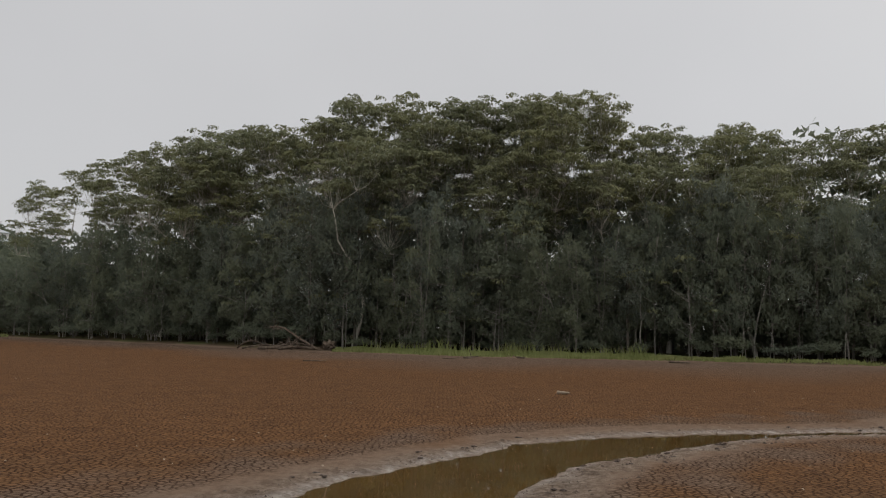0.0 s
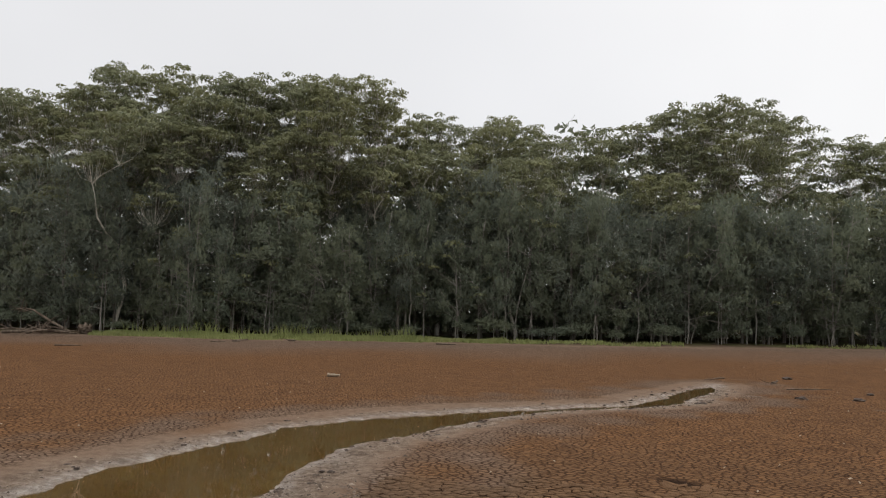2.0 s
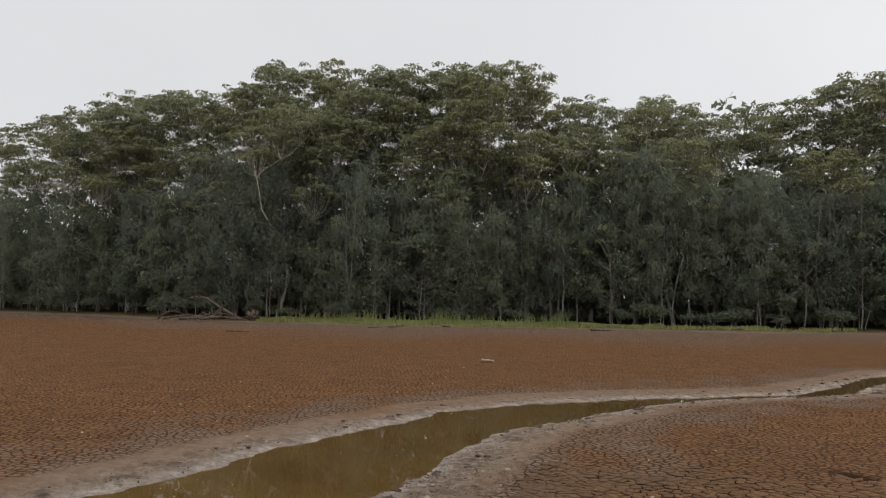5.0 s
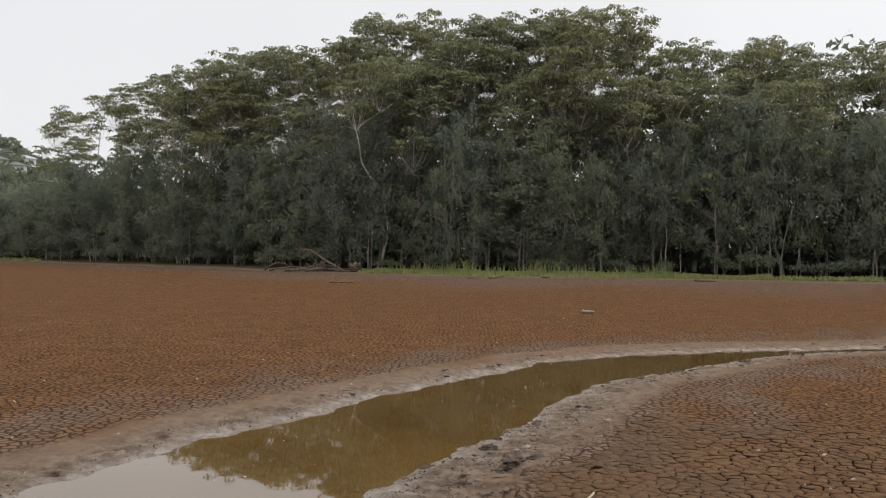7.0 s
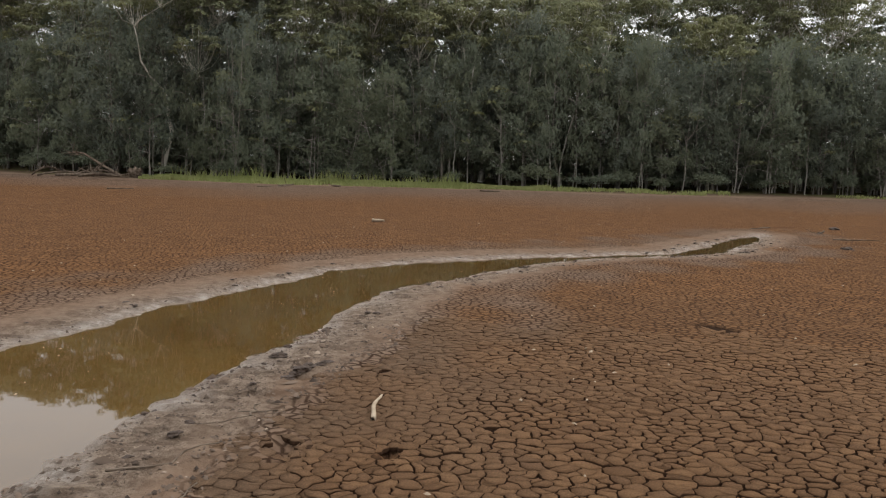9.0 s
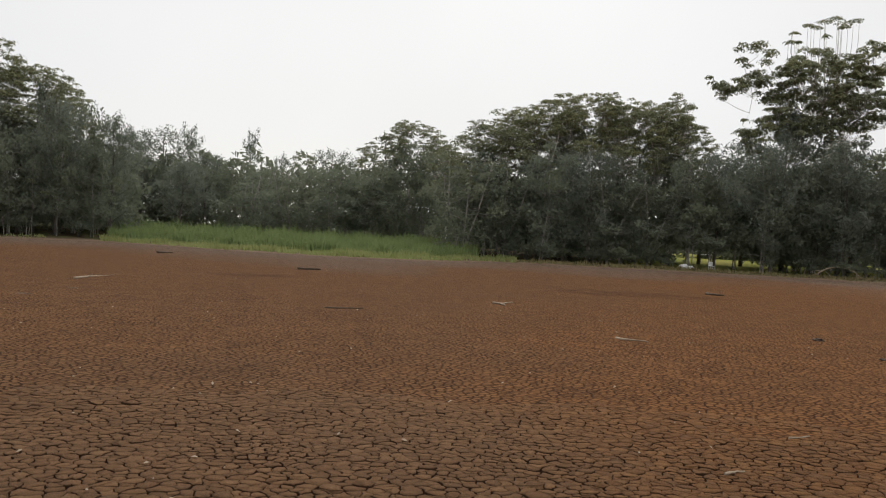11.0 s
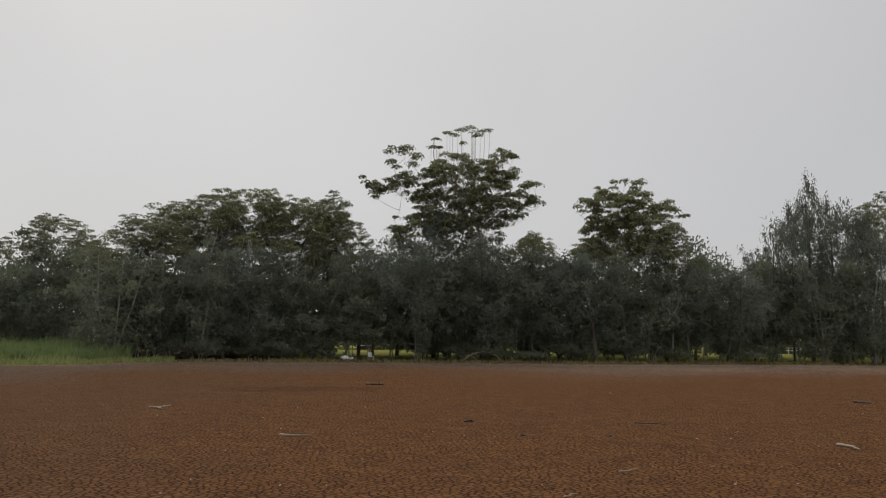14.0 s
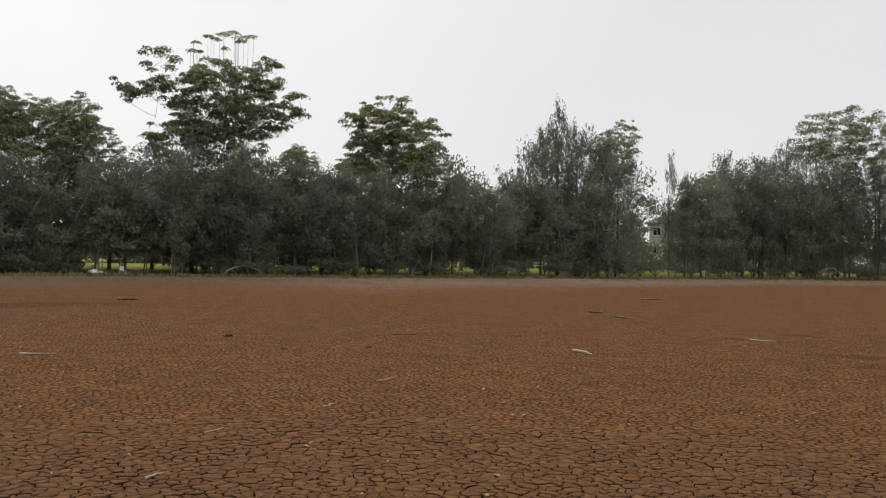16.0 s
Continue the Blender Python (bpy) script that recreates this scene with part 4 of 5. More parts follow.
def thin_gum():
    """A gum whose bare thin stems end in small flat caps above its neighbours."""
    rng = np.random.default_rng(19)
    wood, crown = Geo(), Geo()
    wood.tube([(0, 0, -0.3), (0.1, 0, 7), (0, 0, 13)], [0.28, 0.22, 0.16], 8)
    for across, up, size in ((-2.4, 21.3, 0.42), (-1.75, 21.35, 0.45), (-1.1, 21.4, 0.6), (-0.2, 21.6, 0.65), (0.6, 21.65, 0.75), (1.4, 21.4, 0.55), (0.4, 21.2, 0.42), (-3.5, 20.9, 0.42), (-3.8, 19.95, 0.5), (-3.1, 19.85, 0.3)):
        c = np.array([across, rng.normal() * 0.6, up])
        cap, face = cap_leaves(rng, c, size * 1.15, 0.45, 150)
        crown.leaves(rng, cap, 0.20, 0.11, 0.2, facing=face)
        for _ in range(2):
            x = across + rng.uniform(-0.8, 0.8) * size
            wood.tube([(across * 0.5, 0, 13.0), (x * 0.9, c[1] * 0.8, up - 3.4), (x, c[1], up - 1.6), (x, c[1] + rng.normal() * 0.1, up + 0.05)], [0.05, 0.022, 0.017, 0.013], 4)
    ob = thing("gum_tree", "thin-stemmed eucalypt with small flat caps of leaves", "tree")
    part("trunk", wood.mesh("gum_trunk", PALE_BARK, True), ob, "thin pale bare stems")
    part("crown", crown.mesh("gum_crown", GUM_LEAF), ob)
    return ob


def plant_park():
    rng = np.random.default_rng(202)
    for rows, kinds, tall in ((PARK_GUMS, GUMS, 20), (PARK_OAKS, OAKS, 14), (BAY, OAKS, 14), (BAY_GUMS, GUMS, 20)):
        for az, d, h, w, k in rows:
            kinds.plant(k, az, d, rng.uniform(0, 360), w, h / tall)
    # the great gum that stands over the park, a thin-stemmed one behind it and two more
    for az, d, tall, rows, fork, seed, label in ((-97.0, 76, 17.8, GREAT, 0.42, 18, "great spreading eucalypt standing above the park trees"),
                                                 (-107.6, 80, 16.2, ROUND, 0.45, 28, "round-crowned eucalypt among lower park trees"),
                                                 (-134.2, 118, 20.5, BROAD, 0.5, 38, "broad umbrella-crowned eucalypt on the park bank")):
        tree = gum_tree("gum_tree", seed, tall, 5.0, fork, masses=heads_of(rows, 1.6, seed), fit=False, cap=0.62 if tall < 19 else 0.9, leaves=80, dense=3.4, under=-0.8, label=label)
        tree.matrix_basis = stand(tree, az, d, az, 1.0)
    thin = thin_gum()
    thin.matrix_basis = stand(thin, -97.6, 84, -97.6, 1.0)
    # the middle row fills the stand below the tall crowns
    az = -74.5
    while az > -150:
        if HOUSE_GAP[0] + 1.6 > az > HOUSE_GAP[1] - 1.4:
            az -= 0.6
            continue
        d = shore_at(az) + rng.uniform(8, 13)
        h = d * math.tan(radians(float(bend(PARK_RIDGE, az)) * rng.uniform(0.76, 0.98))) + EYE - 0.6
        if rng.uniform() < 0.5:
            OAKS.plant(int(rng.integers(0, 4)), az, d, rng.uniform(0, 360), rng.uniform(0.95, 1.3), h / 14)
        else:
            GUMS.plant((0, 2, 3)[int(rng.integers(0, 3))], az, d, rng.uniform(0, 360), rng.uniform(0.5, 0.65), h / 20)
        az -= rng.uniform(1.6, 2.5)
    az = -53.0
    while az > -150:
        if HOUSE_GAP[0] + 1.2 > az > HOUSE_GAP[1] - 1.0:
            az -= 0.4
            continue
        d = shore_at(az) + (rng.uniform(22, 34) if az > -75 else rng.uniform(2.0, 7.0))
        e = 4.0 if az > -70 else 6.0
        h = d * math.tan(radians(min(e, float(bend(PARK_RIDGE, az)) * 0.92) * rng.uniform(0.85, 1.15))) + EYE - 0.6
        if any(a > az > b for a, b in CLEARINGS):
            BARKS.plant(int(rng.integers(2, 4)), az, d + 2, rng.uniform(0, 360), rng.uniform(1.0, 1.3), h / 9)
        elif rng.uniform() < 0.4:
            OAKS.plant(int(rng.integers(0, 4)), az, d, rng.uniform(0, 360), rng.uniform(0.75, 1.05), h / 14)
        else:
            BARKS.plant(int(rng.integers(0, 4)), az, d, rng.uniform(0, 360), rng.uniform(0.9, 1.3), h / 9)
        az -= rng.uniform(0.9, 1.6)


plant_park()


def plant_shrubs():
    rng = np.random.default_rng(303)
    az = 33.0
    while az > -148:
        if not -77 < az < -52 and not any(a > az > b for a, b in CLEARINGS):
            SHRUBS.plant(int(rng.integers(0, 3)), az, shore_at(az) + rng.uniform(2.3, 4.0), rng.uniform(0, 360), rng.uniform(0.6, 1.1), rng.uniform(0.4, 1.0))
        az -= rng.uniform(1.2, 3.5)
    # thicker undergrowth on the park bank
    az = -78.0
    while az > -148:
        if not any(a > az > b for a, b in CLEARINGS):
            SHRUBS.plant(int(rng.integers(0, 3)), az, shore_at(az) + rng.uniform(4.0, 8.0), rng.uniform(0, 360), rng.uniform(0.9, 1.4), rng.uniform(0.5, 1.1))
        az -= rng.uniform(0.7, 1.6)
    # and along the foot of the forest
    az = 30.0
    while az > -52:
        SHRUBS.plant(int(rng.integers(0, 3)), az, shore_at(az) + rng.uniform(5.0, 9.0), rng.uniform(0, 360), rng.uniform(1.0, 1.4), rng.uniform(0.8, 1.4))
        az -= rng.uniform(1.2, 2.2)


plant_shrubs()


def woodland(name, label, az0, az1, near, deep, top, clumps, leaf, seed):
    """The uncounted trees behind the front rows: dense masses of foliage."""
    rng = np.random.default_rng(seed)
    geo = Geo()
    for _ in range(clumps):
        az = rng.uniform(az1, az0)
        if HOUSE_GAP[0] > az > HOUSE_GAP[1]:
            continue
        d = shore_at(az) + rng.uniform(near, near + deep)
        x, y = spot(az, d)
        h = float(bend(top, az)) * rng.uniform(0.8, 1.1)
        z = 0.6 + h * rng.uniform(0.0, 1.0)
        if near < 20 and z < 3.0 and any(a > az > b for a, b in CLEARINGS):
            continue
        size = rng.uniform(0.9, 1.9)
        geo.leaves(rng, clump_leaves(rng, np.array([x, y, z]), size, 0.8, 22), leaf, leaf * 0.5, 0.3)
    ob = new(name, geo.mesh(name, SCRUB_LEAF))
    return tagged(ob, label, "woodland", kind="stuff")


woodland("far_woods", "dense dark woodland behind the shoreline trees", 42, -55, 13, 14, [(42, 5), (27, 7.5), (10, 11.2), (-10, 13.2), (-24, 14.5), (-33, 14.5), (-45, 10), (-55, 5.5)], 3200, 0.7, 71)
woodland("far_woods", "dark scrub at the end of the forest", 36, 21, 6, 10, [(36, 4.5), (27, 6.5), (21, 9)], 600, 0.6, 77)
woodland("undergrowth", "dark undergrowth below the shoreline trees", 42, -55, 9, 6, [(42, 2.6), (-55, 2.6)], 1500, 0.4, 75)
woodland("far_woods", "dense dark woodland beyond the reed bed", -50, -80, 32, 22, [(-50, 8), (-66, 7.5), (-80, 8)], 1400, 0.7, 72)
woodland("far_woods", "dark scrub between the park trees", -74, -150, 8, 9, [(-74, 6.5), (-95, 8.2), (-115, 8), (-150, 12)], 2000, 0.55, 73)
woodland("far_woods", "dark trees on the far side of the lawn", -80, -152, 40, 14, [(-80, 8), (-115, 8), (-152, 9)], 1300, 0.8, 74)
woodland("far_woods", "dark hedge on the far side of the lawn", -80, -152, 34, 8, [(-80, 3.5), (-152, 4.5)], 1100, 0.8, 76)


# ---- shore plants ----
def sward(name, label, material, rows, seed, category="grass"):
    """Grass or reeds of one kind: rows of azimuth from, to, metres behind the shore from, to, count, height, width."""
    rng = np.random.default_rng(seed)
    geo = Geo()
    for a0, a1, b0, b1, count, tall, wide in rows:
        az = rng.uniform(a1, a0, count)
        tuft = rng.normal(size=count) * 0.4
        d = bend(SHORE, az) + rng.uniform(b0, b1, count) + tuft
        x, y = -np.sin(np.radians(az)) * d, np.cos(np.radians(az)) * d
        keep = ripple(x, y, 2.2, seed + 1) + rng.uniform(-0.5, 0.9, count) > -0.15
        x, y = x[keep], y[keep]
        tallness = tall * (0.75 + 0.3 * ripple(x, y, 4.0, seed + 2))[:, None]
        geo.blades(rng, np.stack([x, y, height(x, y) - 0.02], 1), np.clip(tallness, tall * 0.35, None), wide)
    return tagged(new(name, geo.mesh(name, material)), label, category, kind="stuff")


sward("shore_grass", "fresh green grass strip along the muddy shore", GRASS_LEAF,
      [(7, -13.5, -0.9, 2.2, 32000, 0.26, 0.07), (5, -13, 1.2, 2.6, 900, 0.85, 0.045), (-13.5, -19, -0.5, 1.4, 2500, 0.25, 0.07), (-16, -30, -0.3, 1.2, 2500, 0.25, 0.07), (-36, -50, -0.3, 1.0, 1200, 0.22, 0.07),
       (36, 26, -0.5, 2.0, 2500, 0.28, 0.08), (-53, -79, -1.2, 2.6, 9000, 0.42, 0.08)], 501)
sward("reed_bed", "tall green reeds filling the bay of the lagoon", REED_LEAF, [(-53.5, -76.5, 1.5, 14, 30000, 1.05, 0.09), (-54.5, -75, 10, 24, 9000, 1.25, 0.11)], 502, "reeds")
sward("dry_grass", "low straw-coloured grass along the park bank", DRY_LEAF, [(-77, -148, -0.7, 0.9, 9000, 0.22, 0.07), (-80, -140, 0.5, 2.4, 3500, 0.35, 0.06)], 503)


# ---- driftwood and sticks ----
def stick(name, x, y, to_x, to_y, thick, material, label, category="stick", group="", lift=0.0, kink=0.5, twigs=0, seed=0):
    """A bent stick lying from one place to another; a side twig or two is a part of its own."""
    rng = np.random.default_rng(seed + int(abs(x) * 97 + abs(y) * 31))
    length = math.hypot(to_x - x, to_y - y)
    n = 7
    t = np.linspace(0, 1, n)
    px, py = x + (to_x - x) * t, y + (to_y - y) * t
    off = np.cumsum(rng.normal(size=n)) * kink * length / n
    nx, ny = -(to_y - y) / length, (to_x - x) / length
    px, py = px + nx * off, py + ny * off
    pz = height(px, py) + thick * 0.8 + lift * np.sin(t * np.pi)
    path = np.stack([px, py, pz], 1)
    radii = thick * (1 - 0.55 * t) * rng.uniform(0.85, 1.15, n)
    g = Geo()
    g.tube(path - path[0], radii, 7)
    ob = new(name, g.mesh(name, material, True))
    ob.location = path[0]
    tagged(ob, label, category, group)
    for k in range(twigs):
        i = int(rng.integers(2, n - 1))
        g = Geo()
        end = path[i] - path[0] + np.r_[rng.normal(size=2) * length * 0.22, abs(rng.normal()) * length * 0.12 + thick]
        g.tube([path[i] - path[0], (path[i] - path[0] + end) / 2 + rng.normal(size=3) * thick, end], [radii[i] * 0.7, radii[i] * 0.5, radii[i] * 0.2], 5)
        part("twig", g.mesh("twig", material, True), ob)
    return ob


BED = "sticks on the lagoon bed"
DARK_LABEL, PALE_LABEL = "dark weathered stick lying on the cracked mud", "pale bleached stick lying on the cracked mud"
for x, y, to_x, to_y, thick, twigs in ((39.3, 26.2, 39.9, 25.6, 0.11, 0), (31.9, 14.9, 32.6, 14.3, 0.09, 0), (16.7, 7.1, 17.3, 6.5, 0.03, 0), (33.6, -0.6, 33.1, -1.2, 0.08, 1),
                                       (24.7, -14.6, 23.9, -14.8, 0.06, 1), (22.4, -14.1, 21.4, -14.3, 0.045, 0), (17.85, -5.8, 17.5, -6.35, 0.025, 0), (2.7, 51.9, 1.7, 46.8, 0.07, 1),
                                       (12.2, 47.6, 13.2, 47.1, 0.10, 1), (5.0, 49.6, 4.6, 51.4, 0.10, 0), (33.0, -22.1, 32.4, -22.9, 0.06, 0), (0.1, 47.1, 0.8, 47.3, 0.05, 0),
                                       (14.2, 22.6, 13.2, 22.3, 0.03, 0), (15.2, 21.4, 14.2, 20.6, 0.035, 1), (13.5, 18.6, 14.6, 18.4, 0.03, 0), (-6.2, 40.0, -5.2, 40.3, 0.06, 0)):
    stick("stick", x, y, to_x, to_y, thick * 0.6, DRIFT, DARK_LABEL, group=BED, twigs=twigs)
for x, y, to_x, to_y, thick, twigs in ((19.5, 15.6, 20.9, 15.9, 0.03, 2), (23.2, 26.4, 23.9, 26.0, 0.05, 0), (15.5, 1.2, 15.15, 0.7, 0.018, 0), (13.9, -7.9, 13.2, -8.0, 0.028, 0),
                                       (11.0, -3.36, 11.27, -3.72, 0.012, 0), (6.68, -0.3, 6.8, -0.46, 0.012, 0), (15.25, -12.95, 14.9, -13.35, 0.02, 0), (21.5, 4.7, 21.0, 4.2, 0.03, 0),
                                       (2.97, 22.6, 3.25, 22.5, 0.05, 0), (21.5, 4.6, 22.2, 4.4, 0.02, 0), (9.2, -2.2, 9.4, -2.4, 0.01, 0), (8.2, -0.9, 8.35, -1.1, 0.01, 0)):
    stick("bleached_stick", x, y, to_x, to_y, thick, BLEACHED, PALE_LABEL, group=BED, twigs=twigs)
stick("bleached_stick", 0.745, 5.27, 0.87, 5.83, 0.016, BLEACHED, "bleached stick standing out on dark cracked mud", kink=0.08, lift=0.02)
stick("branch", -0.76, 4.64, -0.22, 5.0, 0.0068, DRIFT, "thin brown twig on grey silt by the water", "stick")
stick("branch", -0.60, 3.98, -0.40, 4.38, 0.0062, DRIFT, "thin brown twig on grey silt by the water", "stick")
stick("branch", -0.10, 5.55, 0.12, 5.66, 0.0062, DRIFT, "thin brown twig on grey silt by the water", "stick")
stick("branch", -0.02, 5.45, 0.16, 5.70, 0.0074, DRIFT, "thin brown twig on grey silt by the water", "stick")
stick("branch", -0.35, 5.33, 0.0, 5.5, 0.0043, DRIFT, "thin brown twig on grey silt by the water", "stick")
stick("branch", -1.33, 4.02, -1.15, 4.22, 0.0074, DRIFT, "dark twig half sunk at the waterline", "stick", lift=0.03)

# the heap of driftwood at the end of the grass strip
for az, d, az2, d2, thick, lift, twigs in ((12.6, 60.0, 9.6, 58.8, 0.10, 0.25, 3), (11.6, 59.2, 7.6, 57.6, 0.17, 0.1, 2), (10.8, 59.8, 8.0, 58.0, 0.14, 0.35, 1), (10.4, 58.4, 7.9, 58.2, 0.12, 0.2, 2),
                                          (12.9, 60.6, 11.2, 59.4, 0.09, 0.5, 3)):
    (x, y), (to_x, to_y) = spot(az, d), spot(az2, d2)
    stick("driftwood_log", x, y, to_x, to_y, thick * 0.62, DRIFT, "grey driftwood log heaped on the shore", "log", "driftwood heap", lift, 0.2, twigs + 3)


def leaning_branch():
    g = Geo()
    x, y = spot(8.0, 58.8)
    x2, y2 = spot(10.7, 60.5)
    z = float(height(np.array([x]), np.array([y]))[0])
    path = np.array([(0, 0, 0.05), ((x2 - x) * 0.4, (y2 - y) * 0.4, 0.7), ((x2 - x) * 0.75, (y2 - y) * 0.75, 1.35), (x2 - x, y2 - y, 1.5)])
    g.tube(path, [0.10, 0.08, 0.06, 0.025], 7)
    ob = new("fallen_branch", g.mesh("fallen_branch", DRIFT, True))
    ob.location = (x, y, z)
    tagged(ob, "grey fallen branch propped on the driftwood heap", "branch")
    rng = np.random.default_rng(9)
    for k in range(9):
        g = Geo()
        p = path[1] + (path[3] - path[1]) * rng.uniform(0.1, 1)
        q = p + rng.normal(size=3) * [0.7, 0.4, 0.3] + [0, 0, 0.25]
        g.tube([p, (p + q) / 2 + rng.normal(size=3) * 0.06, q], [0.035, 0.025, 0.01], 4)
        part("twig", g.mesh("twig", DRIFT, True), ob)


def stump():
    x, y = spot(7.1, 58.2)
    rng = np.random.default_rng(4)
    bm = bmesh.new()
    bmesh.ops.create_icosphere(bm, subdivisions=3, radius=0.5)
    for v in bm.verts:
        v.co *= 0.75 + 0.55 * noise.noise(v.co * 3.1) + 0.5 * noise.noise(v.co * 7.3) + 0.3 * noise.noise(v.co * 15.0)
        v.co.z *= 0.8
    me = bpy.data.meshes.new("root_stump")
    bm.to_mesh(me)
    bm.free()
    me.materials.append(DRIFT)
    ob = new("root_stump", me)
    ob.location = (x, y, float(height(np.array([x]), np.array([y]))[0]) + 0.3)
    tagged(ob, "dark rotten root stump beside the grass strip", "stump")


def bare_branch(name, az, d, width, tall, seed, material, label):
    """A fallen bare branch arched on the bank, with its side twigs."""
    rng = np.random.default_rng(seed)
    x, y = spot(az, d)
    z = float(height(np.array([x]), np.array([y]))[0])
    across = np.array([math.cos(radians(az)), math.sin(radians(az)), 0])
    t = np.linspace(-0.5, 0.5, 7)
    path = across * (t * width)[:, None] + np.stack([0 * t, 0 * t, tall * (1 - (2 * t) ** 2) + 0.03], 1)
    g = Geo()
    g.tube(path, 0.07 - 0.05 * np.linspace(0, 1, 7), 6)
    ob = new(name, g.mesh(name, material, True))
    ob.location = (x, y, z)
    tagged(ob, label, "branch")
    for k in range(12):
        p = path[int(rng.integers(1, 6))] + across * rng.normal() * 0.15
        q = p + across * rng.normal() * width * 0.16 + [0, 0, rng.uniform(-0.6, 0.35) * tall]
        q[2] = max(q[2], 0.02)
        g = Geo()
        g.tube([p, (p + q) / 2 + rng.normal(size=3) * 0.04, q], [0.03, 0.022, 0.008], 4)
        part("twig", g.mesh("twig", material, True), ob)
    return ob


leaning_branch()
stump()
bare_branch("fallen_branch", -98.4, 70.6, 3.2, 0.75, 61, BLEACHED, "pale bare fallen branch arched on the bank")
bare_branch("fallen_branch", -125.3, 92.6, 3.4, 0.7, 62, BLEACHED, "pale bare fallen branch on the park bank")
bare_branch("fallen_branch", -123.9, 91, 2.6, 0.9, 63, DRIFT, "grey bare fallen branch on the park bank")
bare_branch("fallen_branch", -134.8, 110.5, 3.0, 1.3, 64, BLEACHED, "pale bare fallen branch on the park bank")


# ---- clods and flecks on the mud ----
def clod(x, y, size, seed):
    rng = np.random.default_rng(seed)
    bm = bmesh.new()
    bmesh.ops.create_icosphere(bm, subdivisions=3 if size > 0.03 else 2, radius=size)
    for v in bm.verts:
        p = v.co / size
        v.co *= 1 + 0.7 * noise.noise(p * 1.3 + Vector((seed, 0, 0))) + 0.35 * noise.noise(p * 3.7 + Vector((0, seed, 0)))
        v.co.z *= 0.38
        v.co.x *= 1.3
    me = bpy.data.meshes.new("mud_clod")
    bm.to_mesh(me)
    bm.free()
    me.materials.append(CLOD)
    ob = new("mud_clod", me)
    ob.rotation_euler.z = rng.uniform(0, 6)
    ob.location = (x, y, float(height(np.array([x]), np.array([y]))[0]) + size * 0.18)
    return tagged(ob, "dark wet clod of mud on the silt", "clod", "clods round the puddle")


def scatter_clods():
    rng = np.random.default_rng(77)
    for k in range(46):
        i = int(rng.integers(40, len(far_bank) - 10))
        a, b = far_bank[i], far_bank[min(i + 1, len(far_bank) - 1)]
        out = Vector((-(b - a)[1], (b - a)[0])).normalized() * rng.uniform(0.1, 0.5)
        clod(a[0] + out.x, a[1] + out.y, rng.uniform(0.012, 0.035), k)
    for k in range(125):
        i = int(rng.integers(25, len(near_bank) - 10))
        a, b = near_bank[i], near_bank[min(i + 1, len(near_bank) - 1)]
        out = Vector(((b - a)[1], -(b - a)[0])).normalized() * rng.uniform(0.03, 0.55)
        clod(a[0] + out.x, a[1] + out.y, rng.uniform(0.008, 0.034), 100 + k)
    for k, (x, y, s) in enumerate(((0.36, 6.62, 0.05), (0.46, 6.83, 0.055), (0.52, 6.97, 0.05), (0.30, 6.55, 0.04), (0.20, 7.15, 0.05), (0.42, 6.7, 0.045), (0.56, 6.88, 0.045), (0.25, 6.4, 0.04), (18.1, -2.4, 0.075), (15.35, -4.5, 0.05), (15.4, -3.0, 0.05),
                                   (15.99, 22.0, 0.12), (13.2, 15.8, 0.10), (14.6, 17.1, 0.08), (12.2, 16.3, 0.09), (9.4, 15.6, 0.07))):
        clod(x, y, s, 300 + k)


scatter_clods()


def scatter_flecks():
    rng = np.random.default_rng(88)
    n = 800
    az, r = rng.uniform(-148, 38, n), rng.uniform(3.2, 42, n)
    x, y = -np.sin(np.radians(az)) * r, np.cos(np.radians(az)) * r
    keep = pond_distance(x, y) > 0.1
    x, y = x[keep], y[keep]
    c = np.stack([x, y, height(x, y) + 0.015], 1)
    turn = rng.uniform(0, 6.28, len(c))
    size = rng.uniform(0.008, 0.028, len(c))[:, None]
    u = np.stack([np.cos(turn), np.sin(turn), rng.normal(size=len(c)) * 0.3], 1) * size
    v = np.stack([-np.sin(turn), np.cos(turn), rng.normal(size=len(c)) * 0.3], 1) * size * 0.5
    up = np.array([[0, 0, 0.012]])
    co = np.stack([c - u, c - v, c + u, c + v, c + up], 1).reshape(-1, 3)
    k = np.arange(len(c))[:, None] * 5
    f = np.concatenate([k + [0, 1, 4], k + [1, 2, 4], k + [2, 3, 4], k + [3, 0, 4]])
    tagged(new("litter_flecks", mesh_of("litter_flecks", co, f, SHELL)), "small pale leaf and shell flecks strewn over the mud", "litter", kind="stuff")


scatter_flecks()


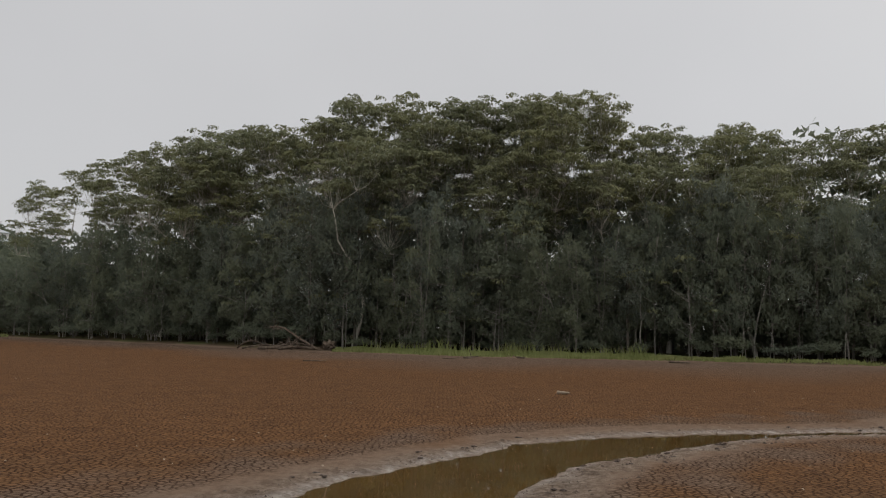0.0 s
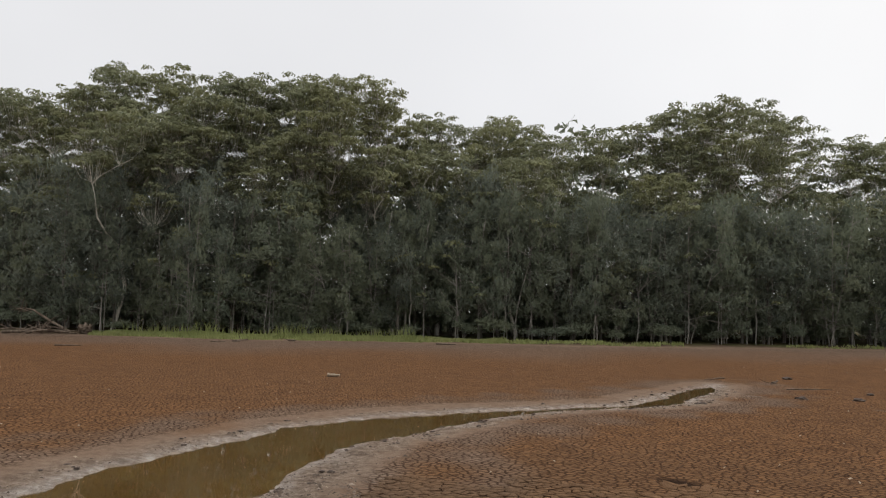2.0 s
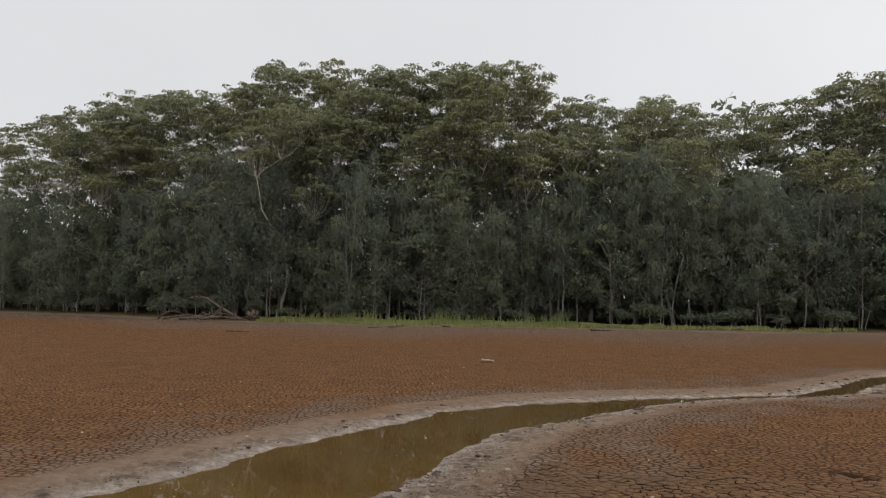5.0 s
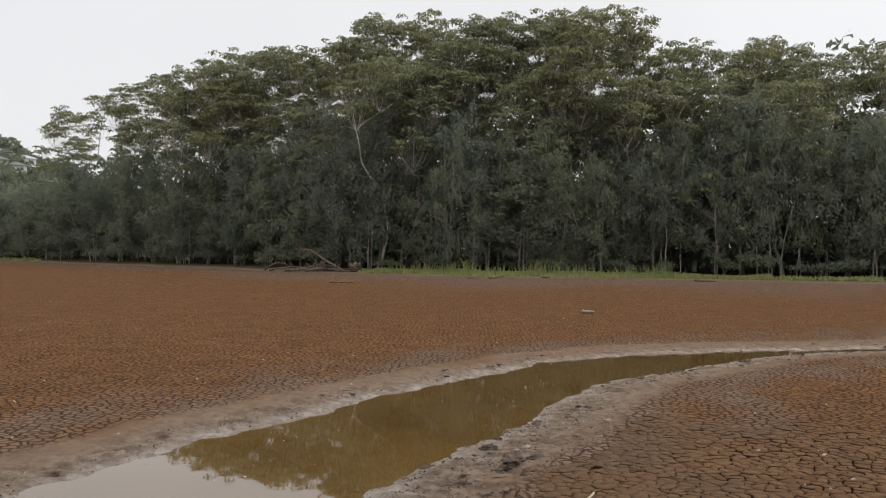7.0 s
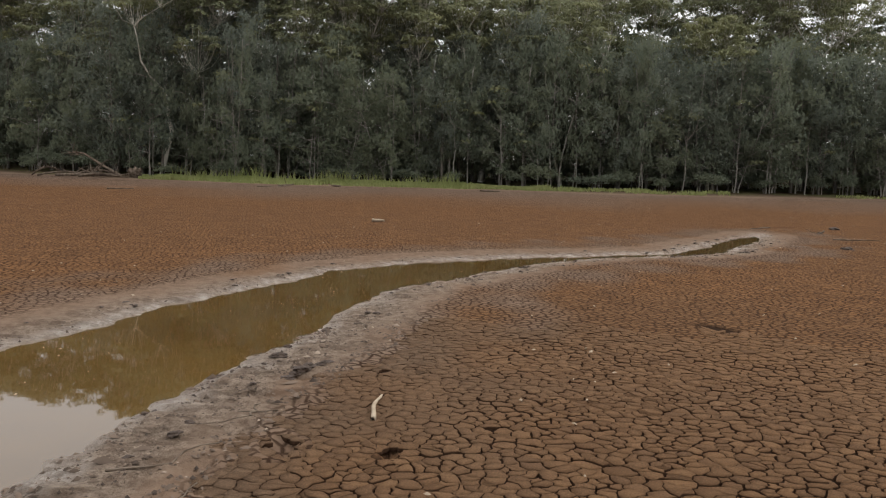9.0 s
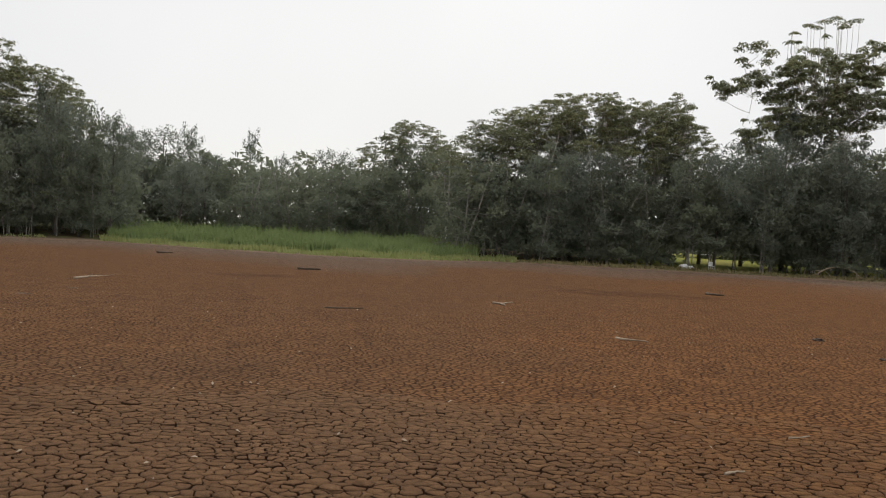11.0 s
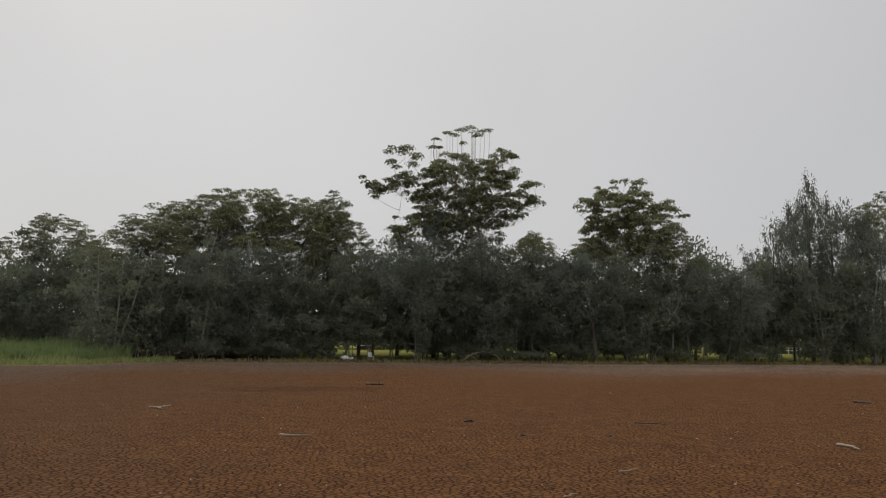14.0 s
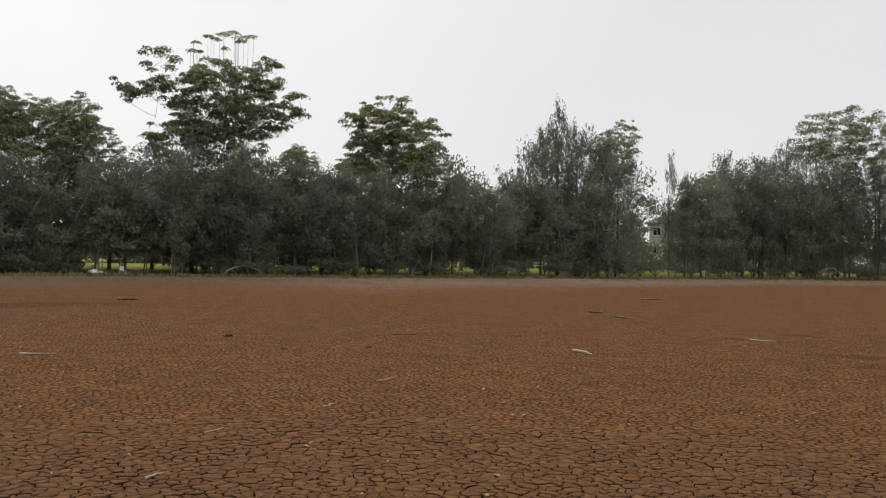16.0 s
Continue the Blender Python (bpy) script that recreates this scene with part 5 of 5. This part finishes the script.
def scatter_floating():
    """Pale bubbles and leaves that float on the puddle."""
    rng = np.random.default_rng(89)
    x, y = rng.uniform(-4, 6, 2600), rng.uniform(4.5, 15, 2600)
    keep = (pond_distance(x, y) < -0.08) & (ripple(x, y, 2.0, 90) > 0.25)
    c = np.stack([x[keep], y[keep], 0 * x[keep] + WATER_Z + 0.003], 1)[:60]
    turn = rng.uniform(0, 6.28, len(c))
    size = rng.gamma(2.0, 0.003, len(c))[:, None] + 0.003
    u = np.stack([np.cos(turn), np.sin(turn), 0 * turn], 1) * size
    v = np.stack([-np.sin(turn), np.cos(turn), 0 * turn], 1) * size * 0.5
    up = np.array([[0, 0, 0.006]])
    co = np.stack([c - u, c - v, c + u, c + v, c + up], 1).reshape(-1, 3)
    k = np.arange(len(c))[:, None] * 5
    f = np.concatenate([k + [0, 1, 4], k + [1, 2, 4], k + [2, 3, 4], k + [3, 0, 4]])
    tagged(new("floating_flecks", mesh_of("floating_flecks", co, f, SHELL)), "pale leaf scraps and froth floating on the puddle", "litter", kind="stuff")


scatter_floating()


def scatter_crumbs():
    """Crumbs of mud, bark and leaf trodden into the silt round the puddle."""
    rng = np.random.default_rng(91)
    x, y = rng.uniform(-5, 13, 110000), rng.uniform(2.5, 20.5, 110000)
    d = pond_distance(x, y)
    keep = (d > 0.02) & (d < 0.30 + 0.75 * near_side(x, y) * rng.uniform(0.2, 1, len(x))) & (ripple(x, y, 0.5, 92) + rng.uniform(-0.6, 0.6, len(x)) > 0.1)
    x, y = x[keep][:9000], y[keep][:9000]
    size = rng.gamma(2.0, 0.0035, len(x))[:, None] + 0.003
    # coarser lumps on the trodden silt of the near bank
    lx, ly = rng.uniform(-1.6, 1.6, 14000), rng.uniform(3.2, 9.0, 14000)
    ld = pond_distance(lx, ly)
    lumps = (ld > 0.03) & (ld < 0.95) & (near_side(lx, ly) > 0.5) & (ripple(lx, ly, 0.35, 93) + rng.uniform(-0.5, 0.5, len(lx)) > 0.15)
    x, y = np.r_[x, lx[lumps][:4200]], np.r_[y, ly[lumps][:4200]]
    size = np.concatenate([size, rng.gamma(2.0, 0.0034, len(x) - len(size))[:, None] + 0.004])
    c = np.stack([x, y, height(x, y)], 1)
    turn = rng.uniform(0, 6.28, len(c))
    u = np.stack([np.cos(turn), np.sin(turn), 0 * turn], 1) * size * rng.uniform(0.8, 2.2, size.shape)
    v = np.stack([-np.sin(turn), np.cos(turn), 0 * turn], 1) * size * 0.7
    up = np.array([[0, 0, 1.0]]) * size * rng.uniform(0.4, 1.1, size.shape)
    co = np.stack([c - u, c - v, c + u, c + v, c + up], 1).reshape(-1, 3)
    k = np.arange(len(c))[:, None] * 5
    f = np.concatenate([k + [0, 1, 4], k + [1, 2, 4], k + [2, 3, 4], k + [3, 0, 4]])
    tagged(new("silt_crumbs", mesh_of("silt_crumbs", co, f, CRUMB)), "dark crumbs of mud and bark trodden into the silt", "litter", kind="stuff")


scatter_crumbs()


# ---- houses and park things behind the trees ----
def box(name, size, centre, material, parent, label="", bevel=0.02):
    bm = bmesh.new()
    bmesh.ops.create_cube(bm, size=1.0)
    for v in bm.verts:
        v.co = Vector((v.co.x * size[0] + centre[0], v.co.y * size[1] + centre[1], v.co.z * size[2] + centre[2]))
    bmesh.ops.bevel(bm, geom=bm.edges[:], offset=bevel, segments=1, affect="EDGES")
    me = bpy.data.meshes.new(name)
    bm.to_mesh(me)
    bm.free()
    me.materials.append(material)
    return part(name, me, parent, label)


def hip_roof(size, z, rise, material, parent, label):
    bm = bmesh.new()
    w, d = size[0] / 2 + 0.5, size[1] / 2 + 0.5
    low = [bm.verts.new(p) for p in ((-w, -d, z), (w, -d, z), (w, d, z), (-w, d, z))]
    under = [bm.verts.new((v.co.x, v.co.y, z - 0.2)) for v in low]
    a, b = bm.verts.new((-max(w - d, 0.3), 0, z + rise)), bm.verts.new((max(w - d, 0.3), 0, z + rise))
    for f in ((low[0], low[1], b, a), (low[1], low[2], b), (low[2], low[3], a, b), (low[3], low[0], a)):
        bm.faces.new(f)
    for i in range(4):
        bm.faces.new((under[i], under[(i + 1) % 4], low[(i + 1) % 4], low[i]))
    bm.faces.new(under[::-1])
    me = bpy.data.meshes.new("roof")
    bm.to_mesh(me)
    bm.free()
    me.materials.append(material)
    return part("roof", me, parent, label)


def house(az, d, size, storeys, wall, roof, label, base_z, plinth=0.0, turn=0.0, columns=4):
    x, y = spot(az, d)
    ob = thing("house", label, "house", "houses behind the trees")
    h = storeys * 2.9
    if plinth:
        box("plinth", (size[0] + 0.06, size[1] + 0.06, plinth), (0, 0, plinth / 2), BRICK, ob, "ochre brick base")
    box("wall", (size[0], size[1], h), (0, 0, plinth + h / 2), wall, ob)
    hip_roof(size, plinth + h + 0.12, size[1] * 0.28, roof, ob, "hipped roof")
    for s in range(storeys):
        for c in range(columns):
            cx = (c + 0.5) / columns * size[0] - size[0] / 2
            cz = plinth + s * 2.9 + 1.6
            w = box("window", (1.25, 0.10, 1.35), (cx, -size[1] / 2 - 0.03, cz), WHITE, ob, "white window frame")
            box("pane", (0.52, 0.04, 1.15), (cx - 0.29, -size[1] / 2 - 0.085, cz), GLASS, w, "", 0.005)
            box("pane", (0.52, 0.04, 1.15), (cx + 0.29, -size[1] / 2 - 0.085, cz), GLASS, w, "", 0.005)
    ground_z = float(height(np.array([x]), np.array([y]))[0]) - 0.1 if base_z is None else base_z
    ob.matrix_basis = pose(x, y, ground_z, 0, 0, az + turn)
    return ob


house(-126.6, 150, (12, 9), 2, WALL, ROOF, "pale rendered two-storey house with grey hipped roof", None, 1.6, 0, 5)
house(-71.2, 135, (11, 8), 1, WALL, METAL_ROOF, "single-storey house with pale metal roof behind trees", None, 1.2)
house(-114.5, 165, (14, 9), 1, WALL, ROOF, "low pale house with grey roof across the lawn", None, 0.3, 8, 5)


def hill_top(az, d):
    return 47 * math.exp(-((d - 450) / 95) ** 2) * (0.93 + 0.07 * math.sin(az * 0.7)) * (0.8 + 0.2 * float(soft(az, 24, 30)))


def hill():
    """A wooded hill with houses on the horizon."""
    rng = np.random.default_rng(55)
    geo = Geo()
    for _ in range(1500):
        az, d = rng.uniform(24, 52), rng.uniform(330, 480)
        z = hill_top(az, d) - 3
        x, y = spot(az, d)
        geo.leaves(rng, clump_leaves(rng, np.array([x, y, z + rng.uniform(1, 8)]), rng.uniform(2.5, 5), 0.8, 26), 2.6, 1.4, 0.2)
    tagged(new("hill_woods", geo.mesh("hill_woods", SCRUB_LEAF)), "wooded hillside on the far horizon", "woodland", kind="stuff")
    co, f = [], []
    az, dd = np.linspace(20, 56, 40), np.linspace(300, 520, 24)
    for a in az:
        for d in dd:
            z = hill_top(a, d) * float(soft(a, 20, 24)) * float(soft(-a, -56, -50))
            co.append((*spot(a, d), z - 1.0))
    n = len(dd)
    f = [(i * n + j, i * n + j + 1, (i + 1) * n + j + 1, (i + 1) * n + j) for i in range(len(az) - 1) for j in range(n - 1)]
    slope = plain_material("hill_grass", (0.06, 0.08, 0.03), (0.09, 0.09, 0.04), 0.05)
    tagged(new("hill", mesh_of("hill", co, f, slope, True)), "low wooded hill on the horizon", "hill", kind="structure")
    for k, (a, d) in enumerate(((27.9, 415), (26.9, 425), (28.8, 410), (27.4, 400), (26.4, 412), (29.6, 420), (28.3, 398))):
        house(a, d, (7.5, 6), 1, WHITE if k % 2 else WALL, METAL_ROOF if k % 3 else ROOF, "white hillside house with shallow roof", hill_top(a, d) - 1.6, 1.0, (k * 37) % 40 - 20, 2)


hill()


def picnic_table(az, d):
    x, y = spot(az, d)
    ob = thing("picnic_table", "white-painted picnic table on the lawn", "table")
    box("tabletop", (1.8, 0.75, 0.06), (0, 0, 0.75), WHITE, ob)
    for s in (-1, 1):
        box("bench", (1.8, 0.28, 0.05), (0, s * 0.75, 0.45), WHITE, ob)
        box("trestle", (0.08, 1.6, 0.08), (s * 0.65, 0, 0.40), WHITE, ob)
        for q in (-1, 1):
            box("leg", (0.08, 0.09, 0.72), (s * 0.65, q * 0.30, 0.36), WHITE, ob)
    ob.matrix_basis = pose(x, y, float(height(np.array([x]), np.array([y]))[0]), 0, 0, az)
    return ob


def frame_chair(az, d):
    x, y = spot(az, d)
    ob = thing("garden_chair", "white plastic garden chair at the trees' edge", "chair")
    box("seat", (0.5, 0.5, 0.05), (0, 0, 0.43), WHITE, ob)
    box("backrest", (0.5, 0.05, 0.45), (0, 0.24, 0.68), WHITE, ob)
    for sx in (-1, 1):
        for sy in (-1, 1):
            box("leg", (0.05, 0.05, 0.42), (sx * 0.21, sy * 0.21, 0.21), WHITE, ob)
    ob.matrix_basis = pose(x, y, float(height(np.array([x]), np.array([y]))[0]), 0, 0, az + 30) @ Matrix.Scale(0.7, 4)
    return ob


def tarp_heap(az, d, size, seed):
    x, y = spot(az, d)
    bm = bmesh.new()
    bmesh.ops.create_icosphere(bm, subdivisions=3, radius=size)
    for v in bm.verts:
        v.co *= 1 + 0.35 * noise.noise(v.co / size * 1.6 + Vector((seed, 3, 1)))
        v.co.z *= 0.6
    me = bpy.data.meshes.new("white_bag")
    bm.to_mesh(me)
    bm.free()
    for p in me.polygons:
        p.use_smooth = True
    me.materials.append(WHITE)
    ob = new("white_bag", me)
    ob.location = (x, y, float(height(np.array([x]), np.array([y]))[0]) + size * 0.45)
    return tagged(ob, "crumpled white bag under the trees", "bag")


picnic_table(-90.7, 100)
tarp_heap(-89.55, 69.6, 0.34, 1)
tarp_heap(-89.95, 69.9, 0.22, 2)
frame_chair(-91.2, 69.9)
picnic_table(-117.4, 112)


def fence(az0, az1, d, spans):
    ob = thing("park_fence", "low timber post and rail fence across the lawn", "fence")
    pts = [spot(az0 + (az1 - az0) * i / spans, d) for i in range(spans + 1)]
    zs = [float(height(np.array([p[0]]), np.array([p[1]]))[0]) for p in pts]
    for (x, y), z in zip(pts, zs):
        box("post", (0.12, 0.12, 1.0), (x, y, z + 0.5), DRIFT, ob)
    for i in range(spans):
        g = Geo()
        for_z = 0.85
        g.tube([(*pts[i], zs[i] + for_z), (*pts[i + 1], zs[i + 1] + for_z)], [0.05, 0.05], 6)
        part("rail", g.mesh("rail", DRIFT, True), ob)


fence(-112, -121, 108, 8)


def dead_tree(az, d, tall):
    rng = np.random.default_rng(66)
    g = Geo()
    g.tube([(0, 0, -0.2), (0.1, 0, tall * 0.5), (0.3, 0.1, tall * 0.75)], [0.15, 0.10, 0.07], 7)
    for k in range(9):
        p = np.array([0.1 + 0.2 * k / 9, 0, tall * (0.5 + 0.25 * k / 9)])
        q = p + np.r_[rng.normal(size=2) * tall * 0.09, tall * rng.uniform(0.12, 0.28)]
        g.tube([p, (p + q) / 2 + rng.normal(size=3) * 0.15, q], [0.07, 0.05, 0.015], 5)
    ob = thing("dead_tree", "bare grey dead tree among the park trees", "tree")
    part("trunk", g.mesh("dead_trunk", PAPER_BARK, True), ob)
    x, y = spot(az, d)
    ob.location = (x, y, float(height(np.array([x]), np.array([y]))[0]))
    return ob


dead_tree(-112.3, 93, 12.6)


# ---- mud plates: the nearest as parts of the ground, the rest joined ----
def plate_sites():
    rng = np.random.default_rng(99)
    step = 0.084
    i, j = np.meshgrid(np.arange(-140, 141), np.arange(-162, 163), indexing="ij")
    x = (i + 0.5 * (j % 2)) * step + rng.uniform(-0.46, 0.46, i.shape) * step
    y = j * step * 0.87 + rng.uniform(-0.42, 0.42, i.shape) * step
    x, y = x.ravel(), y.ravel()
    az, r = np.degrees(np.arctan2(-x, y)), np.hypot(x, y)
    keep = (r < PLATE_REACH + 0.3) & (r > 0.8) & (az > PLATE_ARC[0] - 1) & (az < PLATE_ARC[1] + 1) & (rng.uniform(size=x.shape) > 0.26)
    return x[keep], y[keep]


def voronoi(x, y):
    """The cell of each site as corners sorted round it: arrays of the site's number and the corner."""
    tris = np.array(geometry.delaunay_2d_cdt([Vector((a, b)) for a, b in zip(x, y)], [], [], 0, 1e-7)[2])
    p = np.stack([x, y], 1)
    a, b, c = p[tris[:, 0]], p[tris[:, 1]], p[tris[:, 2]]
    d = 2 * (a[:, 0] * (b[:, 1] - c[:, 1]) + b[:, 0] * (c[:, 1] - a[:, 1]) + c[:, 0] * (a[:, 1] - b[:, 1]))
    sa, sb, sc = (a * a).sum(1), (b * b).sum(1), (c * c).sum(1)
    ux = (sa * (b[:, 1] - c[:, 1]) + sb * (c[:, 1] - a[:, 1]) + sc * (a[:, 1] - b[:, 1])) / d
    uy = (sa * (c[:, 0] - b[:, 0]) + sb * (a[:, 0] - c[:, 0]) + sc * (b[:, 0] - a[:, 0])) / d
    site, hub = tris.ravel(), np.repeat(np.stack([ux, uy], 1), 3, axis=0)
    off = hub - p[site]
    order = np.lexsort((np.arctan2(off[:, 1], off[:, 0]), site))
    return site[order], hub[order]


def build_plates():
    x, y = plate_sites()
    site, hub = voronoi(x, y)
    rng = np.random.default_rng(100)
    p = np.stack([x, y], 1)
    d = pond_distance(x, y)
    r = np.hypot(x, y)
    good = (plated(x, y, d) > 0) & (np.bincount(site, minlength=len(x)) >= 4)
    _, close = printed(x, y)
    good &= close > 1.0
    off = hub - p[site]
    size = np.linalg.norm(off, axis=1)
    bad = np.bincount(site, weights=size > 0.26, minlength=len(x)) > 0
    good &= ~bad
    keep = good[site]
    site, hub = site[keep], hub[keep]
    start = np.r_[True, site[1:] != site[:-1]]
    first = np.maximum.accumulate(np.where(start, np.arange(len(site)), 0))
    last = np.r_[start[1:], True]
    nxt = np.where(last, first, np.arange(len(site)) + 1)
    shrink = (0.30 + 0.70 * soft(d - margin(x, y), 0.0, 1.3)) * (1 - 0.35 * soft(r, 5, 9)) * (0.55 + 0.45 * near_side(x, y))
    zc = height(x, y, d, prints=False) + rng.normal(size=len(x)) * 0.002
    tilt = rng.normal(size=(len(x), 2)) * 0.028
    curl = rng.uniform(0.0, 0.003, len(x))

    def shape(site, hub, nxt, wavy):
        """Plates as prisms; wavy ones get a shifted corner halfway along each side, the same for both neighbours."""
        corner = np.ones(len(site), bool)
        if wavy:
            a, b = hub, hub[nxt]
            mid, along = (a + b) / 2, b - a
            side = np.stack([-along[:, 1], along[:, 0]], 1) * np.where(along[:, :1] < 0, -1, 1)
            mid = mid + side * (0.22 * np.sin(mid[:, :1] * 173.0 + mid[:, 1:] * 311.0))
            corner = np.tile([True, False], len(site))
            hub = np.stack([a, mid], 1).reshape(-1, 2)
            site = np.repeat(site, 2)
            nxt = np.stack([np.arange(len(nxt)) * 2 + 1, nxt * 2], 1).reshape(-1)
        off = hub - p[site]
        size = np.linalg.norm(off, axis=1)
        # cracks gape and pinch along their way, the same on both sides
        u, v = hub[:, 0], hub[:, 1]
        gape = (0.0040 + 0.0062 * soft(ripple(u, v, 0.16, 14) + 0.5 * ripple(u, v, 1.4, 16), -0.5, 0.9)) * shrink[site]
        pull = np.clip(1 - (gape * np.where(corner, 1.5, 1.0)) / np.maximum(size, 0.02), 0.5, 1)
        edge = p[site] + off * pull[:, None]
        z0 = zc[site] + (off * tilt[site]).sum(1)
        n = len(site)
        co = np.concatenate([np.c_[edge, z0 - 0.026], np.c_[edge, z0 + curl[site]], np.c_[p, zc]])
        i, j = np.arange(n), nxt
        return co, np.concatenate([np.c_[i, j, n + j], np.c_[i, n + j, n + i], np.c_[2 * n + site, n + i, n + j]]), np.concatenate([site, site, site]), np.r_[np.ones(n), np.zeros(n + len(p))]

    def pick(chosen, wavy):
        where = np.where(chosen[site])[0]
        back = np.zeros(len(site), int)
        back[where] = np.arange(len(where))
        return shape(site[where], hub[where], back[nxt[where]], wavy)

    co, faces, owner, low = pick(r < 7.2, True)
    co2, faces2, owner2, low2 = pick(r >= 7.2, False)
    faces, owner = np.concatenate([faces, faces2 + len(co)]), np.concatenate([owner, owner2])
    co = np.concatenate([co, co2])
    low = np.concatenate([low, low2])
    # the plates nearest the puddle's near bank are single pieces
    own = np.where(good & (x > 0.9) & (x < 2.3) & (y > 3.65) & (y < 4.95))[0][:290]
    single = np.isin(owner, own)

    def cut(some):
        used, back = np.unique(some, return_inverse=True)
        return co[used], back.reshape(some.shape), used

    def piece(name, c, f, used):
        me = mesh_of(name, c, f, PLATE)
        d = pond_distance(c[:, 0], c[:, 1])
        silt = soft(-d + 0.8 * ripple(c[:, 0], c[:, 1], 2.2, 41), -2.6, -0.7) * 0.85
        me.attributes.new("silt", "FLOAT", "POINT").data.foreach_set("value", silt.astype(np.float32))
        me.attributes.new("dull", "FLOAT", "POINT").data.foreach_set("value", front(c[:, 0], c[:, 1]).astype(np.float32))
        # 1 at the foot of the flanks, where the painted crack shade is darkest
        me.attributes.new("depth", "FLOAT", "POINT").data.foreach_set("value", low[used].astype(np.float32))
        return me

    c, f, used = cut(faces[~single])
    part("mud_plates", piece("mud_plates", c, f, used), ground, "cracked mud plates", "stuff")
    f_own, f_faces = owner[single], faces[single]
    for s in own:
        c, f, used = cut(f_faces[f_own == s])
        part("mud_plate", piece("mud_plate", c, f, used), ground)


build_plates()
